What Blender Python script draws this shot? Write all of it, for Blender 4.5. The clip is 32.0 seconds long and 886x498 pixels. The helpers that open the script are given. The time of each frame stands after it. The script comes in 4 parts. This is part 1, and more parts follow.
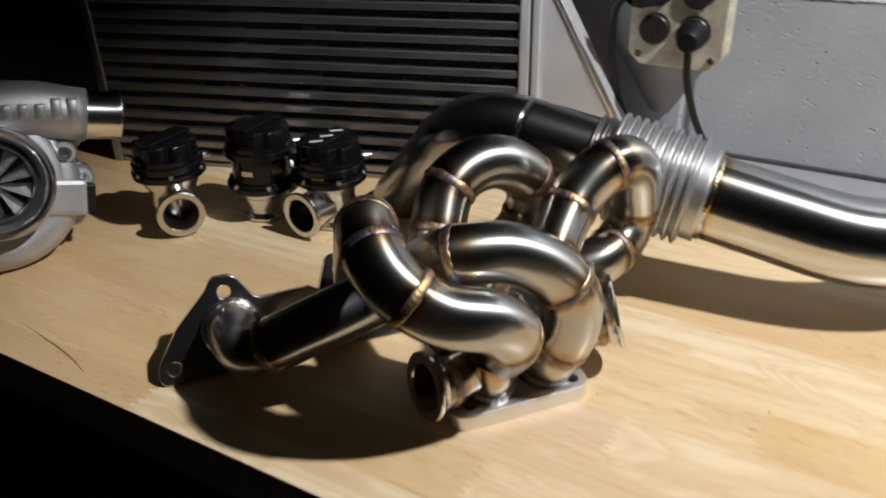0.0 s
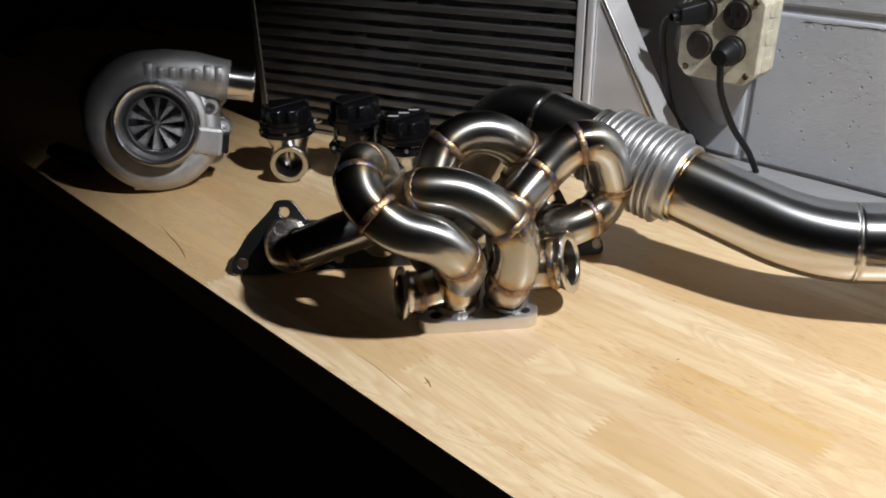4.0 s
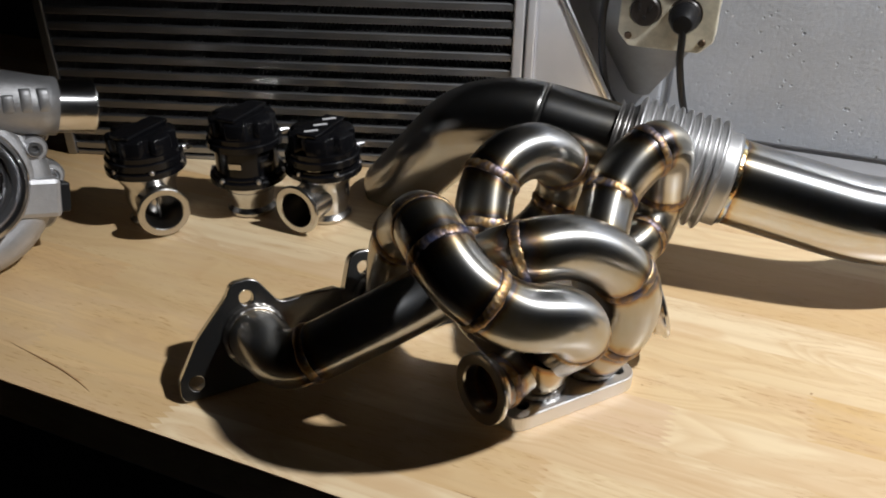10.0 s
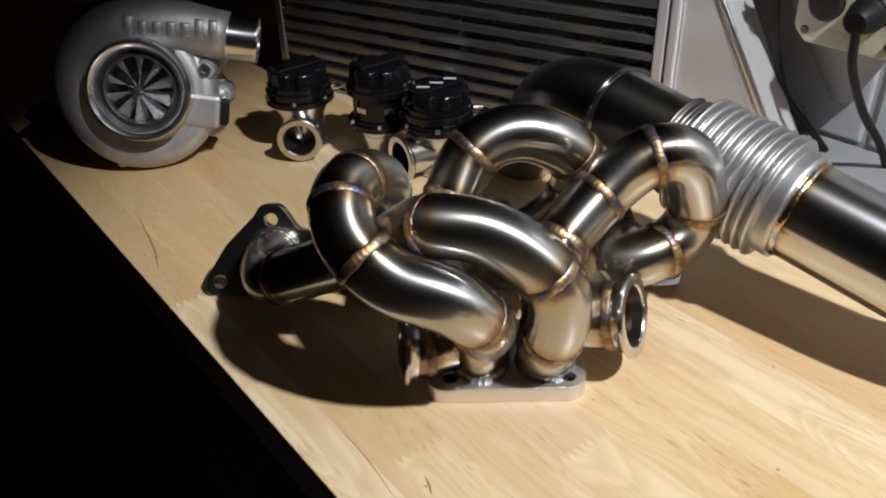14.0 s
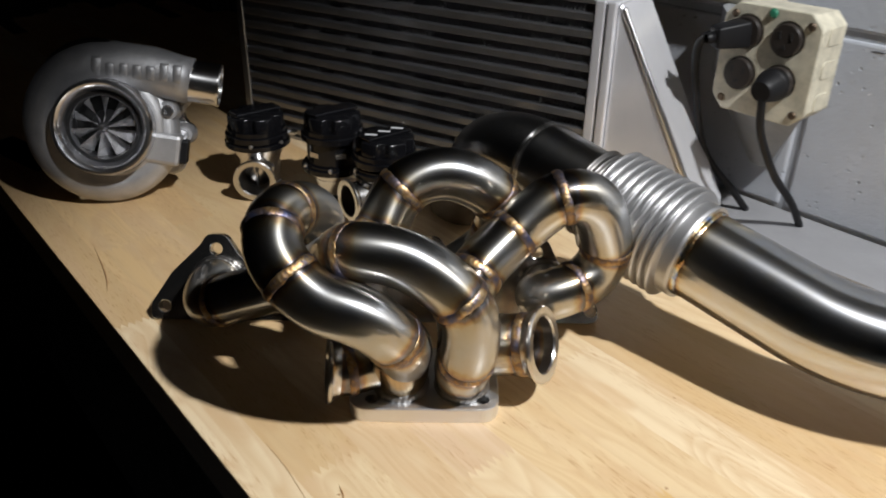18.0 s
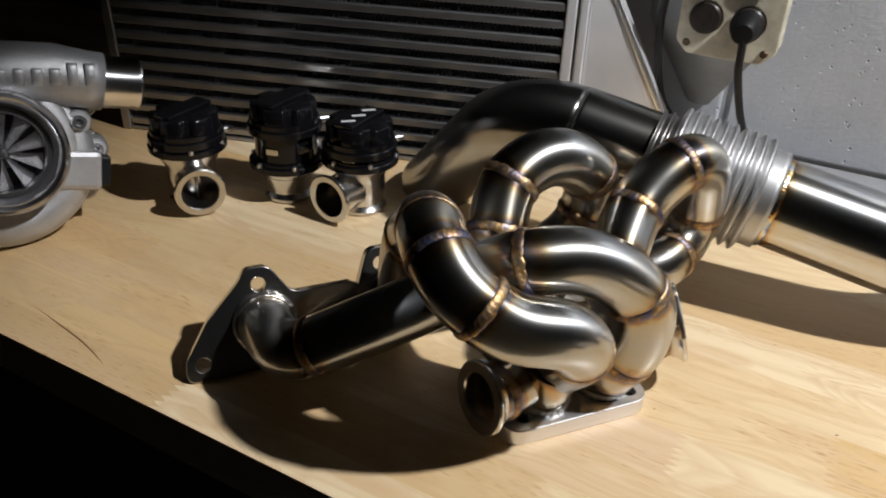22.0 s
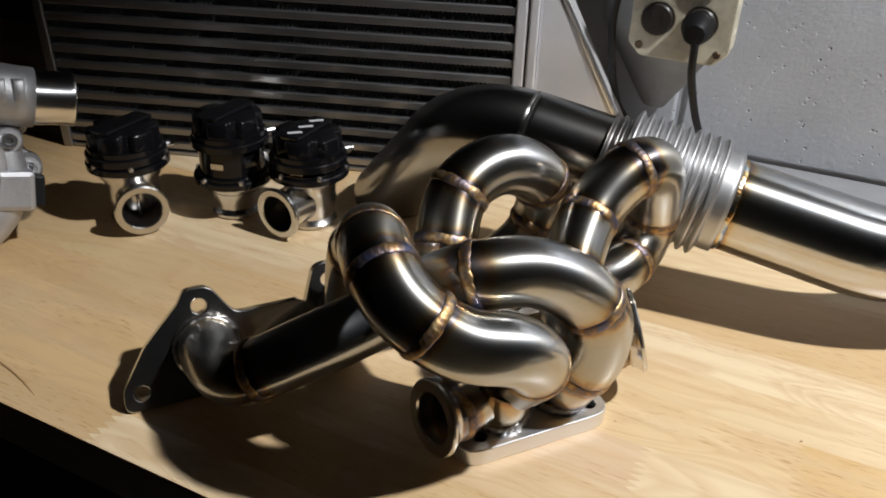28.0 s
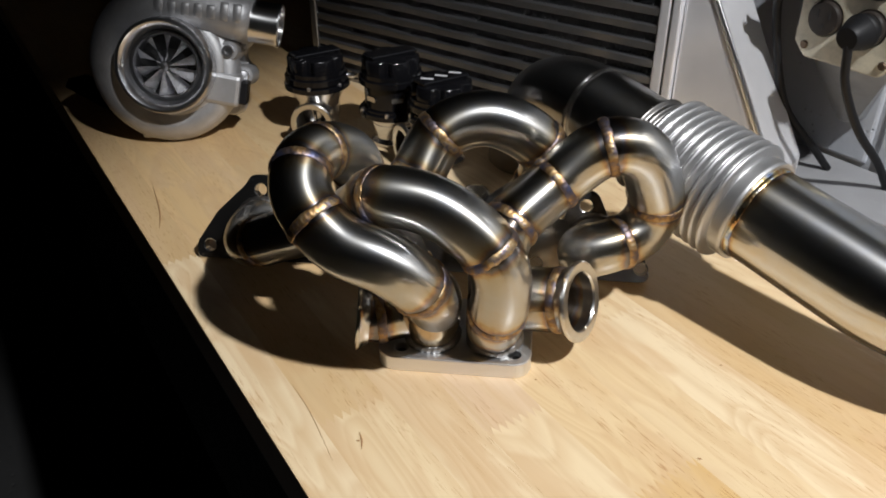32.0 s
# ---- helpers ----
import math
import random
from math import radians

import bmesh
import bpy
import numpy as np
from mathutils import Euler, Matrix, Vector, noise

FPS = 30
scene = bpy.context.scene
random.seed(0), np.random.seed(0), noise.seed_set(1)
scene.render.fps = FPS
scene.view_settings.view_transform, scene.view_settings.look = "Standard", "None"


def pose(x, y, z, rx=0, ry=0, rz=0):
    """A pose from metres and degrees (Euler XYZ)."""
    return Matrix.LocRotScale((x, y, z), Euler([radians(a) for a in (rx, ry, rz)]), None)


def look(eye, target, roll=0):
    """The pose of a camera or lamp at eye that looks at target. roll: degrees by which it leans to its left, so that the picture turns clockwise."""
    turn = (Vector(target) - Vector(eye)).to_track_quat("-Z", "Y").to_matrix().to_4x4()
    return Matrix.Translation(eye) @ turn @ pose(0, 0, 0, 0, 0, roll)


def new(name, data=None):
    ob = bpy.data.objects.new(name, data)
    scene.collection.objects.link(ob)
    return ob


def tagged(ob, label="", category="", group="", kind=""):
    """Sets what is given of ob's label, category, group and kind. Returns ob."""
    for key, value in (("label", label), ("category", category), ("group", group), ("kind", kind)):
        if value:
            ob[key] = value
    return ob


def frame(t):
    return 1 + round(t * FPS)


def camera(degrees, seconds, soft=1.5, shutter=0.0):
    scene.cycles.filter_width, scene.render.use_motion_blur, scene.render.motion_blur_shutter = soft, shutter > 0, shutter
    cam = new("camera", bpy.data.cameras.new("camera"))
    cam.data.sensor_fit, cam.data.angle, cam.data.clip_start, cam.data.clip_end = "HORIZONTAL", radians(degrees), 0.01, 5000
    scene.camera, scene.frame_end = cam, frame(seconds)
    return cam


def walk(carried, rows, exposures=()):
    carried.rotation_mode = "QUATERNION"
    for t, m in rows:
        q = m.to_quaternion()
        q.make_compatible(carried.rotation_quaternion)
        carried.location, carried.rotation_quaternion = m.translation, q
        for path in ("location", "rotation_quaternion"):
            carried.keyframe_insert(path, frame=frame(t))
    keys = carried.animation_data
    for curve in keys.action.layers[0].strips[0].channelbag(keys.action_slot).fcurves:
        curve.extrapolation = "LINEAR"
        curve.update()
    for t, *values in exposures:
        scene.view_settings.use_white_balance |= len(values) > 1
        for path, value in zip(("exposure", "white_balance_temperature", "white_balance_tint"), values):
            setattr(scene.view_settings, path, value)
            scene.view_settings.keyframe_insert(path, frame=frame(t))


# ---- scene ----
cam = camera(58.87, 32.0, soft=1.85, shutter=0.5)
ROWS = [
    (0.0, -0.2188, -0.4219, 0.3971, -20.47, -28.80, -1.27),
    (0.5, -0.1207, -0.3789, 0.3893, -11.76, -29.10, 0.06),
    (1.0, -0.0418, -0.3713, 0.3753, -2.35, -30.55, -1.31),
    (1.5, 0.0024, -0.3867, 0.3729, 3.97, -30.90, -2.06),
    (2.0, 0.0235, -0.4032, 0.3720, 3.91, -30.74, -1.64),
    (2.5, 0.0128, -0.4324, 0.3773, 3.08, -30.33, -1.95),
    (3.0, -0.0339, -0.5225, 0.3989, -0.53, -28.34, -1.40),
    (3.5, -0.0835, -0.6434, 0.4142, -4.34, -27.16, -1.30),
    (5.5, -0.0597, -0.5284, 0.4035, -1.99, -27.20, -1.69),
    (6.0, -0.0194, -0.4409, 0.3915, 0.19, -28.74, -1.23),
    (6.5, -0.0101, -0.3956, 0.3728, -0.88, -30.45, -0.93),
    (7.0, -0.0553, -0.3441, 0.3654, -8.37, -30.79, -0.69),
    (7.5, -0.1495, -0.3136, 0.3695, -18.48, -31.38, -1.44),
    (8.0, -0.2423, -0.3088, 0.3758, -26.64, -31.83, -1.37),
    (8.5, -0.2928, -0.3195, 0.3785, -30.90, -30.90, 0.07),
    (9.0, -0.3291, -0.3363, 0.3773, -31.49, -30.75, 0.29),
    (9.5, -0.3205, -0.3478, 0.3838, -30.90, -30.37, 0.53),
    (10.0, -0.2985, -0.3532, 0.3942, -28.24, -30.29, 0.59),
    (10.5, -0.2856, -0.3488, 0.4107, -26.80, -30.97, 0.97),
    (11.0, -0.2363, -0.3267, 0.4186, -22.21, -34.57, 1.29),
    (11.5, -0.1591, -0.3061, 0.4139, -14.05, -35.10, 1.49),
    (12.0, -0.0909, -0.3075, 0.3939, -7.29, -35.22, 0.91),
    (12.5, -0.0465, -0.3286, 0.3924, -0.59, -33.82, -0.37),
    (13.0, -0.0257, -0.3559, 0.3923, 2.92, -34.45, -1.45),
    (13.5, -0.0193, -0.3763, 0.3933, 2.92, -34.00, -2.01),
    (15.5, -0.0983, -0.6705, 0.4233, -6.13, -24.49, -0.96),
    (16.0, -0.0745, -0.6992, 0.4239, -8.74, -22.81, -0.34),
    (16.5, -0.0593, -0.7052, 0.4215, -10.05, -23.11, -0.50),
    (17.0, -0.0483, -0.6713, 0.4156, -8.58, -24.90, 0.00),
    (17.5, -0.0333, -0.5973, 0.4081, -4.38, -26.78, -0.43),
    (18.0, 0.0068, -0.4852, 0.4029, -0.43, -27.99, 0.88),
    (18.5, 0.0214, -0.4144, 0.3949, 3.52, -30.74, 0.05),
    (19.0, 0.0303, -0.3526, 0.3794, 5.70, -31.89, 0.41),
    (19.5, 0.0323, -0.3263, 0.3701, 7.12, -33.83, 0.14),
    (20.0, 0.0210, -0.3040, 0.3694, 3.26, -33.17, 0.18),
    (20.5, -0.0520, -0.2786, 0.3656, -5.68, -33.81, -0.30),
    (21.0, -0.1444, -0.2827, 0.3716, -15.40, -34.35, 0.26),
    (21.5, -0.2102, -0.3093, 0.3830, -20.88, -32.92, 0.66),
    (22.0, -0.2542, -0.3585, 0.3937, -22.22, -30.86, 1.94),
    (22.5, -0.2408, -0.4052, 0.4057, -21.76, -29.93, 1.69),
    (23.0, -0.1888, -0.4632, 0.4094, -17.24, -29.34, 0.73),
    (23.5, -0.1210, -0.5441, 0.4103, -12.13, -28.78, 0.78),
    (24.0, -0.0812, -0.6093, 0.4152, -7.99, -27.86, 0.38),
    (24.5, -0.0650, -0.6225, 0.4139, -5.88, -27.18, 0.66),
    (25.0, -0.0771, -0.6044, 0.4089, -4.71, -27.40, 0.62),
    (25.5, -0.1049, -0.5631, 0.4044, -6.05, -27.39, 0.34),
    (26.0, -0.1398, -0.4983, 0.3883, -9.77, -28.61, 0.67),
    (26.5, -0.1730, -0.4315, 0.3864, -14.95, -29.05, 0.52),
    (28.5, -0.2373, -0.3413, 0.3830, -25.54, -30.29, 1.75),
    (29.0, -0.2017, -0.3553, 0.3808, -21.46, -30.69, 1.26),
    (29.5, -0.0888, -0.3663, 0.3824, -10.71, -31.53, 0.58),
    (30.0, 0.0140, -0.3968, 0.3789, 0.47, -31.23, 0.26),
    (30.5, 0.0397, -0.4256, 0.3881, 6.01, -31.25, -0.05),
    (31.0, 0.0493, -0.4442, 0.3876, 7.10, -31.56, -0.31),
    (31.5, 0.0523, -0.4674, 0.3918, 7.26, -31.34, -0.34),
    (32.0, 0.0459, -0.4664, 0.3893, 6.91, -31.42, -0.39),
]
walk(cam, [(t, pose(x, y, z, 90 + pitch, 0, yaw) @ pose(0, 0, 0, 0, 0, roll)) for t, x, y, z, yaw, pitch, roll in ROWS])

# ---- light ----
world = bpy.data.worlds.new("world")
scene.world = world
world.use_nodes = True
world.node_tree.nodes["Background"].inputs[0].default_value = (1.0, 0.95, 0.90, 1)
world.node_tree.nodes["Background"].inputs[1].default_value = 0.006


def lamp(name, kind, m, power, colour, **settings):
    data = bpy.data.lights.new(name, kind)
    data.energy, data.color = power, colour
    ob = new(name, data)
    ob.matrix_world = m
    return ob


key = lamp("work_lamp", "SPOT", look((0.70, -0.57, 1.36), (0.41, -0.10, 0.0)), 134, (0.975, 0.985, 1.0))
key.data.spot_size, key.data.spot_blend, key.data.shadow_soft_size = radians(63.6), 0.42, 0.03
scene.view_settings.exposure = 0.0

# ---- materials ----


def mat(name, colour=(0.5, 0.5, 0.5), rough=0.5, metal=0.0):
    m = bpy.data.materials.new(name)
    m.use_nodes = True
    b = m.node_tree.nodes["Principled BSDF"]
    b.inputs["Base Color"].default_value = (*colour, 1)
    b.inputs["Roughness"].default_value = rough
    b.inputs["Metallic"].default_value = metal
    return m


def node(m, kind, **values):
    n = m.node_tree.nodes.new(kind)
    for key_, value in values.items():
        n.inputs[key_.replace("_", " ")].default_value = value
    return n


def link(m, a, b):
    m.node_tree.links.new(a, b)


def shader(m):
    return m.node_tree.nodes["Principled BSDF"]


def ramp(m, fac, stops):
    r = m.node_tree.nodes.new("ShaderNodeValToRGB")
    e = r.color_ramp.elements
    e[0].position, e[0].color = stops[0][0], (*stops[0][1], 1)
    e[1].position, e[1].color = stops[-1][0], (*stops[-1][1], 1)
    for at, c in stops[1:-1]:
        e.new(at).color = (*c, 1)
    link(m, fac, r.inputs[0])
    return r.outputs[0]


def coords(m, scale=(1, 1, 1), turn=(0, 0, 0), which="Object"):
    t = m.node_tree.nodes.new("ShaderNodeTexCoord")
    p = m.node_tree.nodes.new("ShaderNodeMapping")
    p.inputs["Scale"].default_value = scale
    p.inputs["Rotation"].default_value = turn
    link(m, t.outputs[which], p.inputs["Vector"])
    return p.outputs[0]


def noise_tex(m, vec, scale, detail=4.0, rough=0.55, distort=0.0):
    n = node(m, "ShaderNodeTexNoise", Scale=scale, Detail=detail, Roughness=rough, Distortion=distort)
    link(m, vec, n.inputs["Vector"])
    return n.outputs[0]


def bump(m, height, strength=0.2, distance=0.001):
    b = node(m, "ShaderNodeBump", Strength=strength, Distance=distance)
    link(m, height, b.inputs["Height"])
    link(m, b.outputs[0], shader(m).inputs["Normal"])


def spread(m, fac, low, high):
    r = node(m, "ShaderNodeMapRange")
    r.inputs["To Min"].default_value, r.inputs["To Max"].default_value = low, high
    link(m, fac, r.inputs["Value"])
    return r.outputs[0]


def mix(m, fac, a, b, mode="MIX"):
    """Mixes two colours; each may be a socket or a colour."""
    n = m.node_tree.nodes.new("ShaderNodeMix")
    n.data_type, n.blend_type = "RGBA", mode
    for socket, value in ((n.inputs[0], fac), (n.inputs[6], a), (n.inputs[7], b)):
        if isinstance(value, bpy.types.NodeSocket):
            link(m, value, socket)
        else:
            socket.default_value = value if isinstance(value, (int, float)) else (*value, 1)
    return n.outputs[2]


def metal(name, colour, rough, fine=900.0, heat=False, wear=0.06, bumpy=0.04, dark_tint=(0.30, 0.27, 0.24), satin=0.0, share=0.3, brushed=0.0):
    """A metal with cloudy tarnish, fine brushing and, beside welds, heat colours."""
    m = mat(name, colour, rough, 1.0)
    at = coords(m)
    cloud = noise_tex(m, at, 26, 5, 0.6)
    fine_n = noise_tex(m, at, fine, 3, 0.6)
    base = mix(m, spread(m, cloud, -0.2, 0.5), colour, dark_tint)
    if heat:
        h = m.node_tree.nodes.new("ShaderNodeUVMap")
        h.uv_map = "heat_map"
        split = m.node_tree.nodes.new("ShaderNodeSeparateXYZ")
        link(m, h.outputs[0], split.inputs[0])
        add = m.node_tree.nodes.new("ShaderNodeMath")
        add.operation = "MULTIPLY_ADD"
        link(m, noise_tex(m, at, 70, 3), add.inputs[0])
        add.inputs[1].default_value = 0.95
        off = m.node_tree.nodes.new("ShaderNodeMath")
        off.operation = "SUBTRACT"
        link(m, split.outputs[0], off.inputs[0])
        off.inputs[1].default_value = 0.41
        link(m, off.outputs[0], add.inputs[2])
        tint = ramp(m, add.outputs[0], [(0.0, (1, 1, 1)), (0.36, (1.0, 0.95, 0.84)), (0.52, (0.95, 0.78, 0.52)), (0.64, (0.76, 0.52, 0.34)), (0.74, (0.52, 0.42, 0.42)), (0.82, (0.42, 0.43, 0.50)), (0.92, (0.36, 0.32, 0.30)), (1.0, (0.26, 0.22, 0.19))])
        straw = ramp(m, split.outputs[1], [(0.0, (0, 0, 0)), (1.0, (1, 1, 1))])
        base = mix(m, mix(m, 1.0, straw, spread(m, cloud, 0.1, 0.9), "MULTIPLY"), base, mix(m, 1.0, base, (1.0, 0.86, 0.60), "MULTIPLY"))
        base = mix(m, 1.0, base, tint, "MULTIPLY")
    link(m, base, shader(m).inputs["Base Color"])
    mixed = noise_tex(m, at, 60, 4)
    link(m, spread(m, mixed, rough - wear, rough + wear), shader(m).inputs["Roughness"])
    if heat:
        # polishing lines round the tube
        run = m.node_tree.nodes.new("ShaderNodeUVMap")
        run.uv_map = "run_map"
        wide = m.node_tree.nodes.new("ShaderNodeMapping")
        wide.inputs["Scale"].default_value = (1.0, 0.06, 1.0)
        link(m, run.outputs[0], wide.inputs["Vector"])
        lines = noise_tex(m, wide.outputs[0], 2600, 4, 0.65)
        bump(m, mix(m, 0.75, fine_n, lines), bumpy * 2.2, 0.0003)
    else:
        bump(m, fine_n, bumpy, 0.0004)
    if satin:
        # brushed finish: a broad lobe beside the sharp one
        second = m.node_tree.nodes.new("ShaderNodeBsdfPrincipled")
        second.inputs["Metallic"].default_value, second.inputs["Roughness"].default_value = 1.0, satin
        link(m, base, second.inputs["Base Color"])
        if brushed:
            grain = m.node_tree.nodes.new("ShaderNodeTangent")
            grain.direction_type, grain.uv_map = "UV_MAP", "run_map"
            for lobe, amount in ((shader(m), brushed * 0.7), (second, brushed)):
                lobe.inputs["Anisotropic"].default_value = amount
                link(m, grain.outputs[0], lobe.inputs["Tangent"])
        both = node(m, "ShaderNodeMixShader", Fac=share)
        link(m, shader(m).outputs[0], both.inputs[1])
        link(m, second.outputs[0], both.inputs[2])
        link(m, both.outputs[0], m.node_tree.nodes["Material Output"].inputs["Surface"])
    return m


steel = metal("brushed_stainless", (0.53, 0.545, 0.57), 0.12, 700, True, 0.04, 0.05, (0.38, 0.375, 0.37), 0.37, 0.48, 0.78)
dull_steel = metal("dull_brushed_stainless", (0.40, 0.40, 0.405), 0.13, 500, True, 0.06, 0.06, (0.22, 0.215, 0.21), 0.28, 0.32, 0.6)
straw_steel = metal("straw_tinted_stainless", (0.50, 0.42, 0.30), 0.11, 700, True, 0.04, 0.05, (0.27, 0.20, 0.13), 0.28, 0.28, 0.5)
polished = metal("polished_stainless", (0.65, 0.665, 0.69), 0.065, 900, True, 0.02, 0.02, (0.52, 0.515, 0.51), 0.30, 0.34, 0.75)
ring_metal = metal("polished_ring", (0.70, 0.69, 0.67), 0.11, 900, False, 0.04, 0.02, (0.50, 0.47, 0.44), 0.32, 0.3)
tinted_steel = metal("heat_tinted_stainless", (0.46, 0.40, 0.31), 0.12, 800, True, 0.05, 0.03, (0.27, 0.21, 0.15), 0.28, 0.32, 0.4)
bellows_metal = metal("satin_stainless", (0.55, 0.55, 0.555), 0.32, 800, False, 0.06, 0.04, (0.42, 0.41, 0.40), 0.52, 0.5)
weld_metal = mat("weld_bead", (0.5, 0.36, 0.25), 0.32, 1.0)
_at = coords(weld_metal)
link(weld_metal, ramp(weld_metal, noise_tex(weld_metal, _at, 70, 3, 0.6), [(0.30, (0.11, 0.12, 0.21)), (0.40, (0.17, 0.14, 0.15)), (0.47, (0.21, 0.15, 0.12)), (0.54, (0.40, 0.24, 0.10)), (0.60, (0.48, 0.36, 0.21)), (0.66, (0.27, 0.22, 0.22)), (0.76, (0.15, 0.16, 0.27))]), shader(weld_metal).inputs["Base Color"])
link(weld_metal, spread(weld_metal, noise_tex(weld_metal, _at, 200, 3), 0.38, 0.58), shader(weld_metal).inputs["Roughness"])
bump(weld_metal, noise_tex(weld_metal, _at, 600, 3), 0.15, 0.0006)
rainbow_metal = mat("iridescent_weld", (0.6, 0.5, 0.4), 0.2, 1.0)
_at = coords(rainbow_metal)
link(rainbow_metal, ramp(rainbow_metal, noise_tex(rainbow_metal, _at, 60, 2, 0.5), [(0.32, (0.25, 0.33, 0.58)), (0.40, (0.58, 0.66, 0.76)), (0.47, (0.78, 0.62, 0.30)), (0.54, (0.62, 0.34, 0.14)), (0.60, (0.80, 0.70, 0.46)), (0.70, (0.32, 0.36, 0.56))]), shader(rainbow_metal).inputs["Base Color"])
silver_weld = metal("silver_weld_bead", (0.50, 0.48, 0.46), 0.24, 300, False, 0.06, 0.08, (0.30, 0.26, 0.22), 0.4, 0.4)
fillet_metal = metal("dark_fillet_weld", (0.34, 0.33, 0.32), 0.34, 600, False, 0.06, 0.08, (0.17, 0.16, 0.16), 0.5, 0.5)
flange_metal = metal("milled_steel_plate", (0.82, 0.83, 0.85), 0.18, 500, False, 0.06, 0.05, (0.66, 0.67, 0.69), 0.52, 0.58)
machined = metal("machined_aluminium", (0.76, 0.76, 0.78), 0.13, 900, False, 0.04, 0.03, (0.50, 0.50, 0.50), 0.40, 0.35)
head_metal = metal("dark_polished_plate", (0.56, 0.555, 0.55), 0.14, 500, False, 0.05, 0.04, (0.36, 0.34, 0.32), 0.40, 0.12)
turned = metal("turned_aluminium", (0.88, 0.88, 0.89), 0.20, 900, False, 0.03, 0.02, (0.76, 0.76, 0.76), 0.34, 0.4)
# lathe marks run round the tube, so the shine spreads along it
_round = turned.node_tree.nodes.new("ShaderNodeTangent")
_round.direction_type, _round.axis = "RADIAL", "X"
for _n in [n for n in turned.node_tree.nodes if n.type == "BSDF_PRINCIPLED"]:
    _n.inputs["Anisotropic"].default_value, _n.inputs["Anisotropic Rotation"].default_value = 0.9, 0.25
    link(turned, _round.outputs[0], _n.inputs["Tangent"])
machined_soft = metal("bead_blasted_body", (0.70, 0.69, 0.68), 0.24, 900)
blade_metal = metal("wheel_blades", (0.93, 0.93, 0.95), 0.28, 900, False, 0.06, 0.04, (0.86, 0.86, 0.88), 0.72, 0.75)
bell_metal = metal("turned_bell", (0.66, 0.66, 0.68), 0.09, 900, False, 0.03, 0.03, (0.46, 0.46, 0.47), 0.36, 0.35)
inner_metal = metal("bore_metal", (0.20, 0.195, 0.19), 0.35, 500)
sheet = metal("sheet_aluminium", (0.86, 0.86, 0.88), 0.22, 400, False, 0.08, 0.06, (0.72, 0.72, 0.74), 0.85, 0.62)
bar_metal = metal("cooler_bars", (0.40, 0.405, 0.42), 0.17, 400, False, 0.05, 0.05, (0.16, 0.16, 0.17), 0.48, 0.66)
fin_metal = metal("cooler_fins", (0.30, 0.30, 0.31), 0.45, 300, False, 0.06, 0.05, (0.34, 0.34, 0.34))
shader(fin_metal).inputs["Metallic"].default_value = 0.7
# metal darkened to carry the shade inside holes and bores
bore_black = metal("shaded_bore", (0.10, 0.10, 0.10), 0.35, 500)
iron = metal("cast_iron", (0.16, 0.14, 0.13), 0.6, 250, False, 0.1, 0.3)
rust = metal("rusty_screw", (0.10, 0.065, 0.04), 0.6, 500)

cast = mat("cast_aluminium", (0.50, 0.50, 0.51), 0.48, 0.75)
_at = coords(cast)
link(cast, ramp(cast, noise_tex(cast, _at, 30, 6, 0.6), [(0.3, (0.40, 0.40, 0.41)), (0.7, (0.56, 0.56, 0.57))]), shader(cast).inputs["Base Color"])
bump(cast, noise_tex(cast, _at, 420, 5, 0.7), 0.35, 0.0010)

black = mat("black_anodised_and_core_shade", (0.005, 0.005, 0.006), 0.22)
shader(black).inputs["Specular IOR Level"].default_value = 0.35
_at = coords(black)
link(black, spread(black, noise_tex(black, _at, 90, 4), 0.10, 0.24), shader(black).inputs["Roughness"])
bump(black, noise_tex(black, _at, 700, 3), 0.06, 0.0004)
green_paint = mat("green_enamel", (0.02, 0.16, 0.09), 0.4)
# plain near-black, also used where slots and hollows would be in shade
dark = mat("near_black", (0.006, 0.006, 0.006), 0.7)
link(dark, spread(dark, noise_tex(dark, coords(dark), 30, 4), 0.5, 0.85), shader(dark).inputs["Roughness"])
pale_grey = mat("pale_grey", (0.55, 0.55, 0.56), 0.5)
stain = mat("dark_resin", (0.36, 0.20, 0.09), 0.6)
socket_brown = mat("brown_bakelite", (0.028, 0.023, 0.020), 0.35)
shader(socket_brown).inputs["Specular IOR Level"].default_value = 0.3
rubber = mat("black_rubber", (0.007, 0.007, 0.008), 0.5)
shader(rubber).inputs["Specular IOR Level"].default_value = 0.25
bump(rubber, noise_tex(rubber, coords(rubber), 300, 4), 0.15, 0.0006)


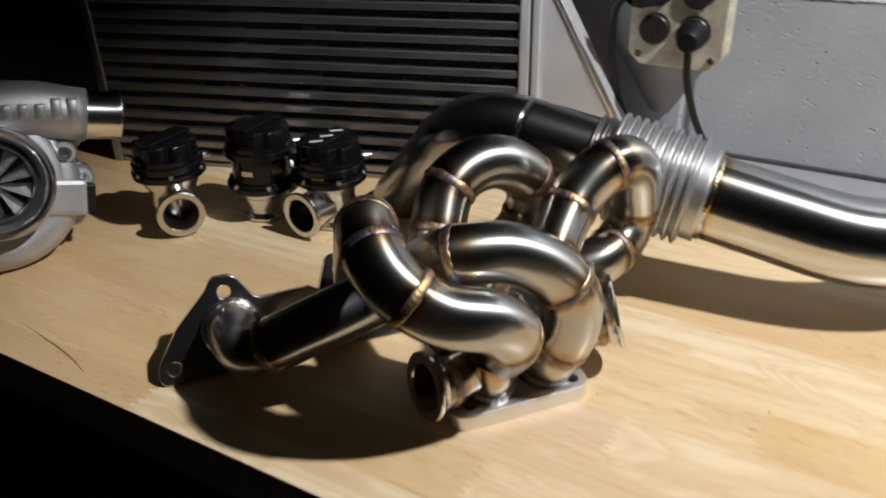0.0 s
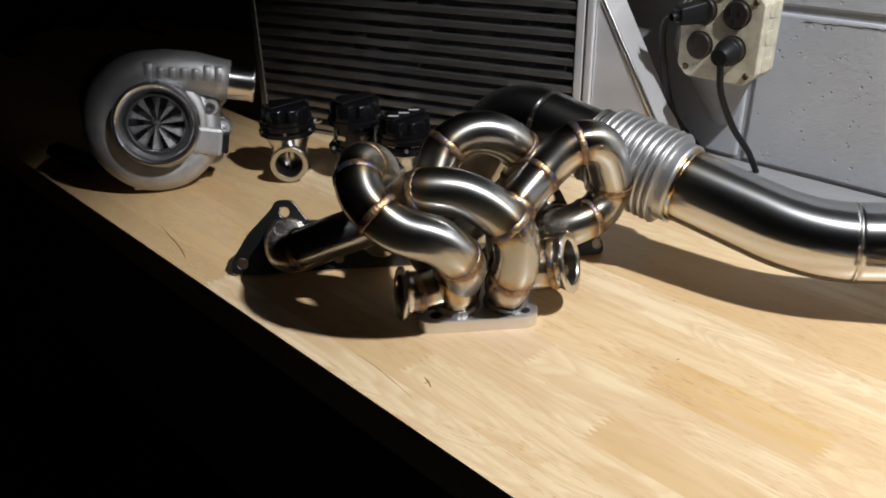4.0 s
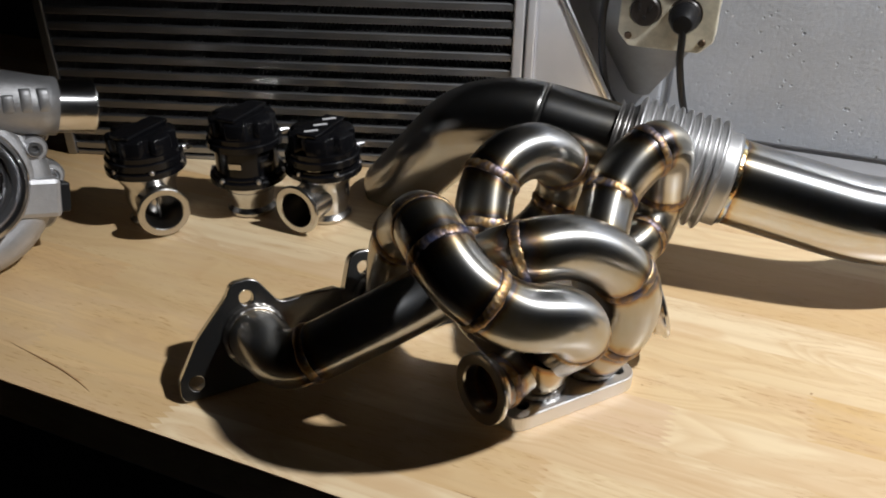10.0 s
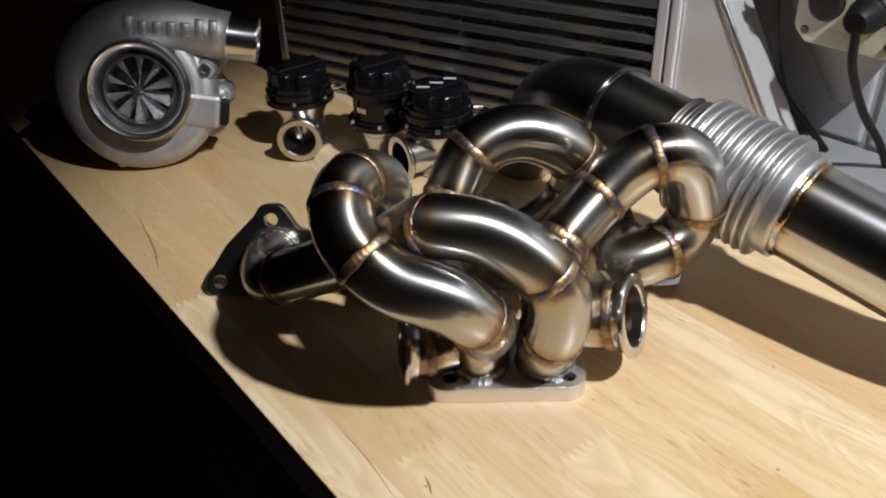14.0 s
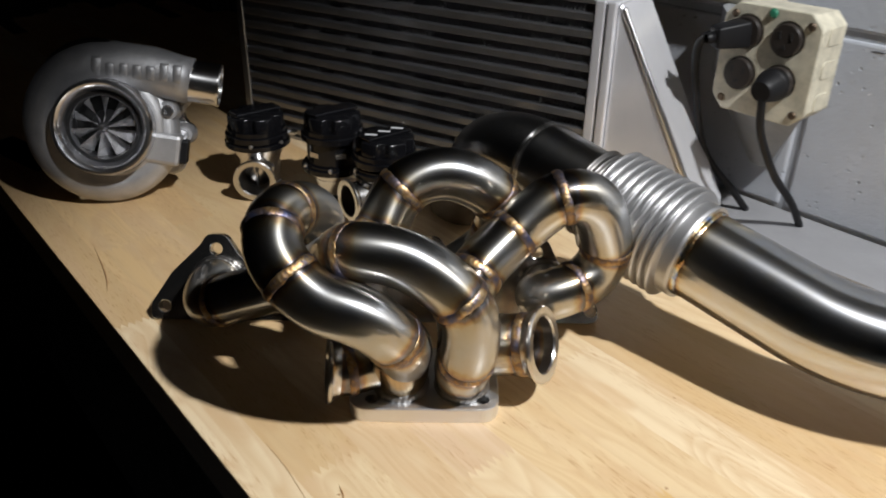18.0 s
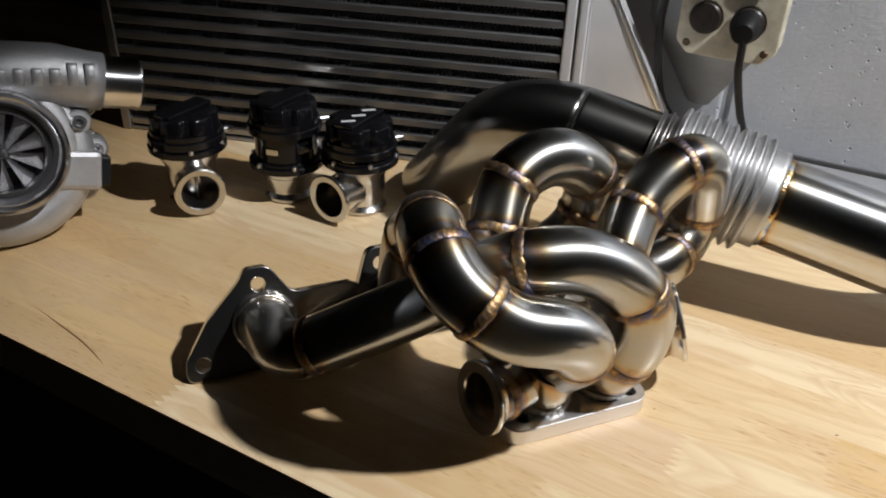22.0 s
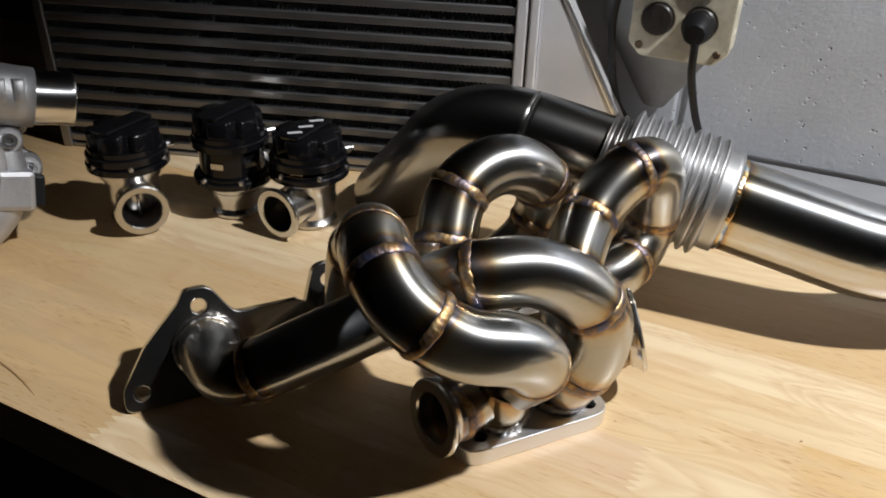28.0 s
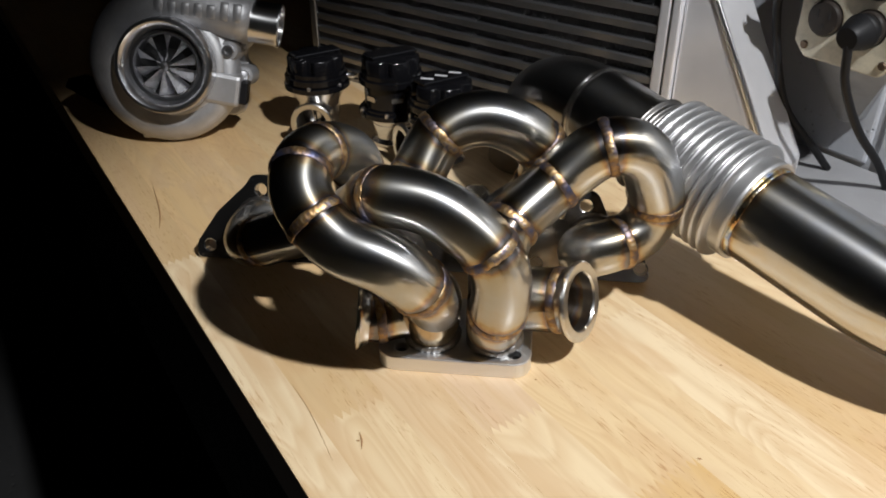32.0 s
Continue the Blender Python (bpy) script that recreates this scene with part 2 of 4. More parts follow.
def paint(name, colour, rough, blotch, pits, depth, scale=14, chips=False):
    """Old paint: blotches, grime and pitted relief."""
    m = mat(name, colour, rough)
    at = coords(m)
    low = tuple(c * (1 - blotch) for c in colour)
    base = ramp(m, noise_tex(m, at, scale, 6, 0.62), [(0.32, low), (0.68, colour)])
    link(m, base, shader(m).inputs["Base Color"])
    link(m, spread(m, noise_tex(m, at, 40, 4), rough - 0.12, rough + 0.12), shader(m).inputs["Roughness"])
    grain_n = noise_tex(m, at, 130, 6, 0.7)
    v = node(m, "ShaderNodeTexVoronoi", Scale=pits)
    link(m, at, v.inputs["Vector"])
    hole = ramp(m, v.outputs["Distance"], [(0.08, (0, 0, 0)), (0.22, (1, 1, 1))])
    gate = ramp(m, noise_tex(m, at, pits * 0.22, 3), [(0.53, (1, 1, 1)), (0.62, (0, 0, 0))])
    pit = mix(m, gate, hole, (1, 1, 1))
    both = mix(m, 0.7, grain_n, pit)
    bump(m, both, 0.9, depth)
    if chips:
        w = node(m, "ShaderNodeTexVoronoi", Scale=pits * 0.42)
        link(m, at, w.inputs["Vector"])
        spot = ramp(m, w.outputs["Distance"], [(0.07, (1, 1, 1)), (0.10, (0, 0, 0))])
        few = ramp(m, noise_tex(m, at, pits * 0.3, 2), [(0.58, (0, 0, 0)), (0.62, (1, 1, 1))])
        white = mix(m, 1.0, spot, few, "MULTIPLY")
        link(m, mix(m, white, mix(m, gate, mix(m, hole, tuple(c * 0.55 for c in colour), base), base), (0.75, 0.75, 0.74)), shader(m).inputs["Base Color"])
    return m


wall_paint = paint("grey_block_paint", (0.45, 0.47, 0.51), 0.42, 0.12, 105, 0.0032, 9, True)
mortar = paint("grey_mortar_paint", (0.38, 0.40, 0.435), 0.5, 0.2, 90, 0.002)
# ceiling and room walls: the unlit darkness is put into these colours
ceiling_paint = paint("darkened_ceiling_paint", (0.11, 0.115, 0.125), 0.8, 0.2, 30, 0.002, 3)
side_paint = paint("darkened_side_paint", (0.10, 0.103, 0.11), 0.8, 0.2, 30, 0.002, 3)
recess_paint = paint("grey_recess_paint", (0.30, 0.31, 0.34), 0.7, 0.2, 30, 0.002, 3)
room_paint = paint("unlit_room_paint", (0.05, 0.05, 0.055), 0.8, 0.2, 30, 0.002, 3)
# floor colour lowered to carry the darkness below the bench
floor_paint = paint("darkened_concrete", (0.03, 0.03, 0.03), 0.75, 0.3, 40, 0.002, 5)
box_paint = paint("grimy_cream_paint", (0.60, 0.56, 0.44), 0.5, 0.38, 160, 0.0008, 60)
bracket_paint = paint("grey_bracket_paint", (0.27, 0.28, 0.29), 0.5, 0.2, 120, 0.0012, 40)
strip_paint = paint("grey_strip_paint", (0.27, 0.27, 0.28), 0.45, 0.15, 60, 0.001, 12)

# maple butcher block: stave-wise tint, long grain, pores and faint waves
wood = mat("butcher_block", (0.62, 0.43, 0.24), 0.3)
_info = wood.node_tree.nodes.new("ShaderNodeObjectInfo")
_shift = wood.node_tree.nodes.new("ShaderNodeCombineXYZ")
for _k, _f in enumerate((37.0, 11.0, 5.0)):
    _m = wood.node_tree.nodes.new("ShaderNodeMath")
    _m.operation = "MULTIPLY"
    link(wood, _info.outputs["Random"], _m.inputs[0])
    _m.inputs[1].default_value = _f
    link(wood, _m.outputs[0], _shift.inputs[_k])
_t = wood.node_tree.nodes.new("ShaderNodeTexCoord")
_add = wood.node_tree.nodes.new("ShaderNodeVectorMath")
link(wood, _t.outputs["Object"], _add.inputs[0])
link(wood, _shift.outputs[0], _add.inputs[1])


def stretched(scale):
    p = wood.node_tree.nodes.new("ShaderNodeMapping")
    p.inputs["Scale"].default_value = scale
    link(wood, _add.outputs[0], p.inputs["Vector"])
    return p.outputs[0]


_wave = noise_tex(wood, stretched((2.2, 16, 16)), 1.6, 4, 0.55, 1.4)
_rings = wood.node_tree.nodes.new("ShaderNodeTexWave")
_rings.bands_direction = "Y"
link(wood, stretched((0.55, 6, 6)), _rings.inputs["Vector"])
_rings.inputs["Scale"].default_value, _rings.inputs["Distortion"].default_value = 2.4, 9.0
_rings.inputs["Detail"].default_value, _rings.inputs["Detail Scale"].default_value = 3.0, 0.8
_fine = noise_tex(wood, stretched((10, 300, 300)), 1.0, 4, 0.6)
_flame = noise_tex(wood, stretched((6.0, 20, 20)), 1.3, 3, 0.5, 0.9)
_swirl = noise_tex(wood, stretched((4.5, 17, 17)), 1.0, 1.5, 0.4, 0.5)
_dash = noise_tex(wood, stretched((70, 900, 900)), 1.0, 2, 0.5)
_zone = noise_tex(wood, stretched((2.0, 12, 12)), 2.0, 2, 0.5)
_tone = ramp(wood, _info.outputs["Random"], [(0.0, (0.62, 0.43, 0.22)), (0.2, (0.74, 0.575, 0.35)), (0.6, (0.78, 0.63, 0.42)), (0.8, (0.69, 0.505, 0.275)), (1.0, (0.54, 0.35, 0.16))])
_g1 = mix(wood, spread(wood, ramp(wood, _rings.outputs["Color"], [(0.35, (0, 0, 0)), (0.85, (0.45, 0.45, 0.45)), (1.0, (1, 1, 1))]), 0.0, 0.42), _tone, (0.60, 0.42, 0.23))
_g2 = mix(wood, spread(wood, ramp(wood, _flame, [(0.50, (0, 0, 0)), (0.60, (1, 1, 1))]), 0.0, 0.58), _g1, (0.61, 0.41, 0.225))
_bands = ramp(wood, _swirl, [(0.34, (0, 0, 0)), (0.385, (1, 1, 1)), (0.40, (0, 0, 0)), (0.445, (0.9, 0.9, 0.9)), (0.46, (0, 0, 0)), (0.505, (1, 1, 1)), (0.52, (0, 0, 0)), (0.57, (0.8, 0.8, 0.8)), (0.585, (0, 0, 0)), (0.64, (1, 1, 1)), (0.655, (0, 0, 0))])
_g2 = mix(wood, spread(wood, _bands, 0.0, 0.42), _g2, (0.57, 0.365, 0.185))
_g3 = mix(wood, spread(wood, _wave, -0.25, 0.35), _g2, (0.80, 0.66, 0.46))
_pores = ramp(wood, _fine, [(0.26, (0.82, 0.75, 0.66)), (0.44, (1, 1, 1))])
_g4 = mix(wood, 0.3, _g3, _pores, "MULTIPLY")
_gap = mix(wood, ramp(wood, _zone, [(0.42, (0, 0, 0)), (0.58, (1, 1, 1))]), (1, 1, 1), ramp(wood, _dash, [(0.31, (0.66, 0.50, 0.37)), (0.40, (1, 1, 1))]))
link(wood, mix(wood, 0.7, _g4, _gap, "MULTIPLY"), shader(wood).inputs["Base Color"])
link(wood, spread(wood, _wave, 0.26, 0.42), shader(wood).inputs["Roughness"])
bump(wood, _fine, 0.08, 0.0004)


def stained(name, light, deep):
    """The same wood in another tone."""
    m = wood.copy()
    m.name = name
    e = m.node_tree.nodes[_tone.node.name].color_ramp.elements
    for k in range(len(e)):
        e[k].color = (*(light if k % 2 else deep), 1)
    return m


honey_wood = stained("honey_stave", (0.63, 0.42, 0.185), (0.60, 0.39, 0.165))
# warmer, darker tone that carries the light's falloff at the left end
dim_wood = stained("amber_stave", (0.70, 0.49, 0.25), (0.66, 0.44, 0.21))
rose_wood = stained("rosy_stave", (0.68, 0.50, 0.33), (0.66, 0.475, 0.30))

# ---- building helpers ----


def part(name, bm, material, parent=None, label=""):
    me = bpy.data.meshes.new(name)
    bm.normal_update()
    bm.to_mesh(me)
    bm.free()
    for m in material if isinstance(material, (list, tuple)) else [material]:
        me.materials.append(m)
    ob = new(name, me)
    if parent:
        ob.parent = parent
    if label:
        tagged(ob, label)
    return ob


def thing(name, label, category, m=None, group="", kind=""):
    ob = new(name)
    ob.empty_display_size = 0.02
    if m is not None:
        ob.matrix_world = m
    return tagged(ob, label, category, group, kind)


def smooth(bm, on=True):
    for f in bm.faces:
        f.smooth = on
    return bm


def crisp(bm, angle=0.6):
    """Keeps hard edges hard on a smooth-shaded mesh."""
    for e in bm.edges:
        if len(e.link_faces) == 2 and e.calc_face_angle() > angle:
            e.smooth = False
    return bm


def box(x0, x1, y0, y1, z0, z1, bevel=0.0, segments=2):
    bm = bmesh.new()
    bmesh.ops.create_cube(bm, size=1)
    for v in bm.verts:
        v.co = Vector(((x0 + x1) / 2 + v.co.x * (x1 - x0), (y0 + y1) / 2 + v.co.y * (y1 - y0), (z0 + z1) / 2 + v.co.z * (z1 - z0)))
    if bevel:
        bmesh.ops.bevel(bm, geom=bm.edges[:], offset=bevel, segments=segments, profile=0.5, affect="EDGES")
    return bm


def spline(points, n=10):
    """A smooth line through the points."""
    p = [Vector(q) for q in points]
    q = [2 * p[0] - p[1], *p, 2 * p[-1] - p[-2]]
    out = []
    for i in range(1, len(q) - 2):
        a, b, c, d = q[i - 1 : i + 3]
        for k in range(n):
            t = k / n
            out.append(0.5 * (2 * b + (c - a) * t + (2 * a - 5 * b + 4 * c - d) * t * t + (3 * b - a - 3 * c + d) * t**3))
    return [*out, p[-1]]


def frames(line):
    """Tangent and two normals along a line, turning as little as possible."""
    out = []
    up = None
    for i, p in enumerate(line):
        t = (line[min(i + 1, len(line) - 1)] - line[max(i - 1, 0)]).normalized()
        if up is None:
            up = t.orthogonal()
        up = (up - up.dot(t) * t).normalized()
        out.append((p, t, up, t.cross(up)))
    return out


def sweep(line, radius, sides=32, wall=0.0, bm=None):
    """A tube along a line; radius a number or one for each point; wall > 0 leaves it hollow, with open rims."""
    bm = bm or bmesh.new()
    rads = radius if isinstance(radius, (list, tuple)) else [radius] * len(line)

    def skin(inset):
        rings = []
        for (p, t, u, w), r in zip(frames(line), rads):
            rings.append([bm.verts.new(p + (r - inset) * (math.cos(2 * math.pi * k / sides) * u + math.sin(2 * math.pi * k / sides) * w)) for k in range(sides)])
        for a, b in zip(rings, rings[1:]):
            for k in range(sides):
                quad = (a[k], a[(k + 1) % sides], b[(k + 1) % sides], b[k])
                bm.faces.new(quad[::-1] if inset else quad).smooth = True
        return rings

    outer = skin(0.0)
    if wall:
        inner = skin(wall)
        for a, b, flip in ((outer[0], inner[0], True), (outer[-1], inner[-1], False)):
            for k in range(sides):
                quad = (a[k], a[(k + 1) % sides], b[(k + 1) % sides], b[k])
                bm.faces.new(quad[::-1] if flip else quad)
    else:
        bm.faces.new(outer[0][::-1])
        bm.faces.new(outer[-1])
    return bm


def lathe(profile, sides=48, closed=False):
    """Turns (radius, height) pairs round z."""
    bm = bmesh.new()
    rings = []
    for r, h in profile:
        rings.append([bm.verts.new((r * math.cos(2 * math.pi * k / sides), r * math.sin(2 * math.pi * k / sides), h)) for k in range(sides)] if r > 1e-6 else [bm.verts.new((0, 0, h))])
    pairs = list(zip(rings, rings[1:])) + ([(rings[-1], rings[0])] if closed else [])
    for a, b in pairs:
        for k in range(sides):
            j = (k + 1) % sides
            if len(a) == 1 and len(b) == 1:
                continue
            if len(a) == 1:
                bm.faces.new((a[0], b[j], b[k]))
            elif len(b) == 1:
                bm.faces.new((a[k], a[j], b[0]))
            else:
                bm.faces.new((a[k], a[j], b[j], b[k]))
    bmesh.ops.recalc_face_normals(bm, faces=bm.faces)
    return crisp(smooth(bm))


def moved(bm, m):
    bmesh.ops.transform(bm, matrix=m, verts=bm.verts)
    return bm


def aim(at, axis, up=(0, 0, 1)):
    """A pose at a place whose z points along axis, and whose y leans to up."""
    z = Vector(axis).normalized()
    x = Vector(up).cross(z)
    x = x.normalized() if x.length > 1e-4 else Vector((1, 0, 0))
    y = z.cross(x)
    m = Matrix((x, y, z)).transposed().to_4x4()
    m.translation = Vector(at)
    return m


def plate(outline, holes, thickness, bevel=0.001):
    """A flat plate from an outline in x and y with round holes (x, y, r), from z = 0 up."""
    bm = bmesh.new()
    edges = []

    def loop(points):
        vs = [bm.verts.new((x, y, 0)) for x, y in points]
        edges.extend(bm.edges.new((a, b)) for a, b in zip(vs, vs[1:] + vs[:1]))

    loop(outline)
    for x, y, r in holes:
        loop([(x + r * math.cos(2 * math.pi * k / 28), y + r * math.sin(2 * math.pi * k / 28)) for k in range(28)])
    bmesh.ops.triangle_fill(bm, use_beauty=True, edges=edges)
    for f in bm.faces:
        if f.normal.z > 0:
            f.normal_flip()
    made = bmesh.ops.extrude_face_region(bm, geom=bm.faces[:])
    for v in made["geom"]:
        if isinstance(v, bmesh.types.BMVert):
            v.co.z += thickness
    bmesh.ops.recalc_face_normals(bm, faces=bm.faces)
    if bevel:
        rim = [e for e in bm.edges if len(e.link_faces) == 2 and e.calc_face_angle() > 0.9]
        bmesh.ops.bevel(bm, geom=rim, offset=bevel, segments=2, profile=0.5, affect="EDGES")
    return bm


def rounded(corners, radius, n=6):
    """An outline with its corners rounded off. A corner may carry a radius of its own."""
    out = []
    c = [(Vector(p[:2]), p[2] if len(p) > 2 else radius) for p in corners]
    for i, (p, r) in enumerate(c):
        a, b = c[i - 1][0] - p, c[(i + 1) % len(c)][0] - p
        half = a.angle(b) / 2
        cut = min(r / math.tan(half), a.length * 0.49, b.length * 0.49)
        p0, p2 = p + a.normalized() * cut, p + b.normalized() * cut
        out += [tuple((1 - t) ** 2 * p0 + 2 * t * (1 - t) * p + t * t * p2) for t in (k / n for k in range(n + 1))]
    return out

# ---- bench, floor and walls: the bench frame has u along its front edge and v towards the wall ----
BENCH = Matrix(((0.6345, 0.773, 0, -0.37), (-0.773, 0.6345, 0, 0.203), (0, 0, 1, 0), (0, 0, 0, 1)))
DEPTH = 0.73


def setting(name, bm, material, label, category="", m=BENCH):
    ob = part(name, bm, material)
    ob.matrix_world = m
    return tagged(ob, label, category or name.split("_")[0], kind="structure")


setting("floor", box(-3, 4, -3, 1.6, -1.02, -0.92), floor_paint, "bare concrete workshop floor with darkness put into its colour")
# added room shell, painted dark so that little light bounces back
setting("ceiling", box(-3, 4, -3, 1.6, 1.9, 2.0), ceiling_paint, "unseen workshop ceiling, painted dark to weaken the fill")
setting("wall_left", box(-3.1, -3, -3, 1.6, -0.92, 1.9), room_paint, "workshop wall with its darkness put into the paint")
setting("wall_right", box(4, 4.1, -3, 1.6, -0.92, 1.9), side_paint, "workshop wall with its darkness put into the paint")
setting("wall_front", box(-3, 4, -3.1, -3, -0.92, 1.9), side_paint, "workshop wall with its darkness put into the paint")
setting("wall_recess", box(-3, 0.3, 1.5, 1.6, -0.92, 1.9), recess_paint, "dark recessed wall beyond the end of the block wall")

# painted block wall: courses 0.2032 m high with recessed joints
wall = setting("wall_block", box(0.082, 4, DEPTH + 0.0035, DEPTH + 0.2, -0.92, 1.9), mortar, "grey painted concrete block wall with recessed mortar joints", "wall")
COURSE, LENGTH, JOINT = 0.2165, 0.4064, 0.009
for row in range(-1, 6):
    z0 = 0.2170 + COURSE * (row - 1)
    shift = 0.566 if row % 2 else 0.566 - LENGTH / 2
    for k in range(-2, 6):
        u0, u1 = shift + LENGTH * k, shift + LENGTH * (k + 1)
        u0 = max(u0, 0.076)
        if u1 - u0 < 0.05 or u0 > 2.1:
            continue
        b = part("block", box(u0 + JOINT / 2, u1 - JOINT / 2, DEPTH, DEPTH + 0.03, z0 + JOINT / 2, z0 + COURSE - JOINT / 2, 0.0035, 2), wall_paint, wall)

# a hairline crack in the paint below the bed joint
rc = random.Random(3)
crack = [Vector((0.42 + 0.0045 * k, DEPTH - 0.0001, 0.2050 + 0.00008 * k + rc.uniform(-0.0010, 0.0010))) for k in range(34)]
part("crack", sweep(crack, [0.0002 + 0.0005 * rc.random() for _ in crack], 6), dark, wall, "hairline crack in the paint")

# ---- workbench: a butcher-block top of finger-jointed staves ----
bench = thing("workbench", "butcher-block maple workbench top of glued finger-jointed staves", "workbench", BENCH)
part("top_core", box(-1.1, 1.9, 0.0105, DEPTH - 0.002, -0.042, -0.012), wood, bench)
part("front_edge", box(-1.1, 1.9, 0.0065, 0.0105, -0.042, -0.0005, 0.0018, 2), wood, bench)
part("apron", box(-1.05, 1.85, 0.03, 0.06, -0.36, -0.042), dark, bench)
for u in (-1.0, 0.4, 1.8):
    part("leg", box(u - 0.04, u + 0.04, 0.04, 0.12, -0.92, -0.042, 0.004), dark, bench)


def stave(u0, u1, v0, v1):
    """One stave, with comb-shaped finger joints at both ends."""
    teeth = max(3, round((v1 - v0) / 0.0062))
    step = (v1 - v0) / (2 * teeth)

    def comb(u, down):
        pts = [(u + (0.0045 if k % 2 else -0.0045), v0 + step * k) for k in range(2 * teeth + 1)]
        return pts[::-1] if down else pts

    outline = [*comb(u0, True), *comb(u1, False)]
    bm = bmesh.new()
    top = [bm.verts.new((u, v, 0)) for u, v in outline]
    low = [bm.verts.new((u, v, -0.012)) for u, v in outline]
    bm.faces.new(top)
    n = len(outline)
    for k in range(n):
        bm.faces.new((top[k], low[k], low[(k + 1) % n], top[(k + 1) % n]))
    bmesh.ops.recalc_face_normals(bm, faces=bm.faces)
    bmesh.ops.triangulate(bm, faces=[f for f in bm.faces if len(f.verts) > 4])
    return bm


rng = random.Random(7)
v = 0.007
WIDTHS = (0.033, 0.052, 0.041, 0.048, 0.053, 0.044, 0.051, 0.046, 0.055, 0.047, 0.053, 0.045, 0.052, 0.05, 0.06)
# staves whose ends or colour stand out: row -> (from, to, material)
MARKED = {1: (0.11, 0.394, wood), 3: (0.345, 0.465, rose_wood), 4: (0.56, 0.702, honey_wood)}
for row, w in enumerate(WIDTHS):
    v1 = min(v + w, DEPTH - 0.002)
    cuts = [-1.1 - rng.random() * 0.4]
    fixed = MARKED.get(row)
    while cuts[-1] < 1.9:
        nxt = cuts[-1] + rng.uniform(0.24, 0.52)
        if fixed and cuts[-1] < fixed[0] < nxt + 0.12:
            nxt = fixed[0]
        elif fixed and cuts[-1] == fixed[0]:
            nxt = fixed[1]
        cuts.append(nxt)
    for a, b in zip(cuts, cuts[1:]):
        # most left-end staves get the tone with the falloff painted in
        part("stave", stave(a, b, v, v1), fixed[2] if fixed and a == fixed[0] else dim_wood if a + b < 0.2 and row % 4 else wood, bench)
    v = v1

# dark grain marks in the top
for pts, r in (([(-0.366, 0.268), (-0.348, 0.238), (-0.333, 0.212), (-0.3235, 0.192), (-0.3165, 0.174)], 0.0007), ([(-0.120, -0.037), (-0.098, -0.066), (-0.072, -0.108)], 0.00028), ([(-0.060, -0.080), (-0.0565, -0.088), (-0.055, -0.096)], 0.0006)):
    line = spline([(x, y, 0) for x, y in pts], 6)
    mark = part("grain_mark", sweep(line, [r * (0.25 + math.sin(math.pi * k / (len(line) - 1))) for k in range(len(line))], 6), stain, bench, "dark resin streak")
    mark.matrix_parent_inverse = BENCH.inverted()
for x, y, r in ((-0.059, -0.0884, 0.0014), (0.1685, -0.0794, 0.0016), (0.06, -0.012, 0.0009), (0.2, 0.02, 0.001)):
    mark = part("knot", moved(lathe([(0, 0.0003), (r * 0.7, 0.0003), (r, 0)], 14), Matrix.Translation((x, y, 0)) @ Matrix.Diagonal((1, 0.5, 1, 1))), stain, bench, "small dark pin knot")
    mark.matrix_parent_inverse = BENCH.inverted()

# flat grey-painted strip along the foot of the wall
setting("wall_strip", box(0.20, 1.9, DEPTH - 0.105, DEPTH - 0.003, -0.001, 0.003, 0.001), strip_paint, "flat grey painted strip along the foot of the wall", "strip")

# ---- tube helpers ----


def fillet(vertices, radius, n=10):
    """A line through the corners, each rounded by an arc of the given bend radius."""
    v = [Vector(p) for p in vertices]
    out = [v[0]]
    for i in range(1, len(v) - 1):
        a, b = v[i - 1] - v[i], v[i + 1] - v[i]
        la = a.length if i == 1 else a.length / 2
        lb = b.length if i == len(v) - 2 else b.length / 2
        a, b = a.normalized(), b.normalized()
        half = a.angle(b) / 2
        r = radius[i] if isinstance(radius, (list, tuple)) else radius
        cut = min(r / math.tan(half), la * 0.98, lb * 0.98)
        r = cut * math.tan(half)
        c = v[i] + (a + b).normalized() * (r / math.sin(half))
        p0, p1 = v[i] + a * cut, v[i] + b * cut
        e1 = (p0 - c).normalized()
        e2 = ((p1 - c) - (p1 - c).dot(e1) * e1).normalized()
        sweep_angle = math.pi - 2 * half
        out += [c + r * (math.cos(sweep_angle * k / n) * e1 + math.sin(sweep_angle * k / n) * e2) for k in range(n + 1)]
    return [*out, v[-1]]


def even(line, step=0.004):
    """The same line with points at even steps."""
    length = [0.0]
    for a, b in zip(line, line[1:]):
        length.append(length[-1] + (b - a).length)
    n = max(4, round(length[-1] / step))
    out, k = [], 0
    for i in range(n + 1):
        s = length[-1] * i / n
        while k < len(line) - 2 and length[k + 1] < s:
            k += 1
        t = (s - length[k]) / max(length[k + 1] - length[k], 1e-9)
        out.append(line[k].lerp(line[k + 1], min(t, 1)))
    return out


def soften(line, times=6):
    for _ in range(times):
        line = [line[0], *((a + 2 * b + c) / 4 for a, b, c in zip(line, line[1:], line[2:])), line[-1]]
    return line


def nearest(line, place):
    return min(range(len(line)), key=lambda k: (line[k] - Vector(place)).length)


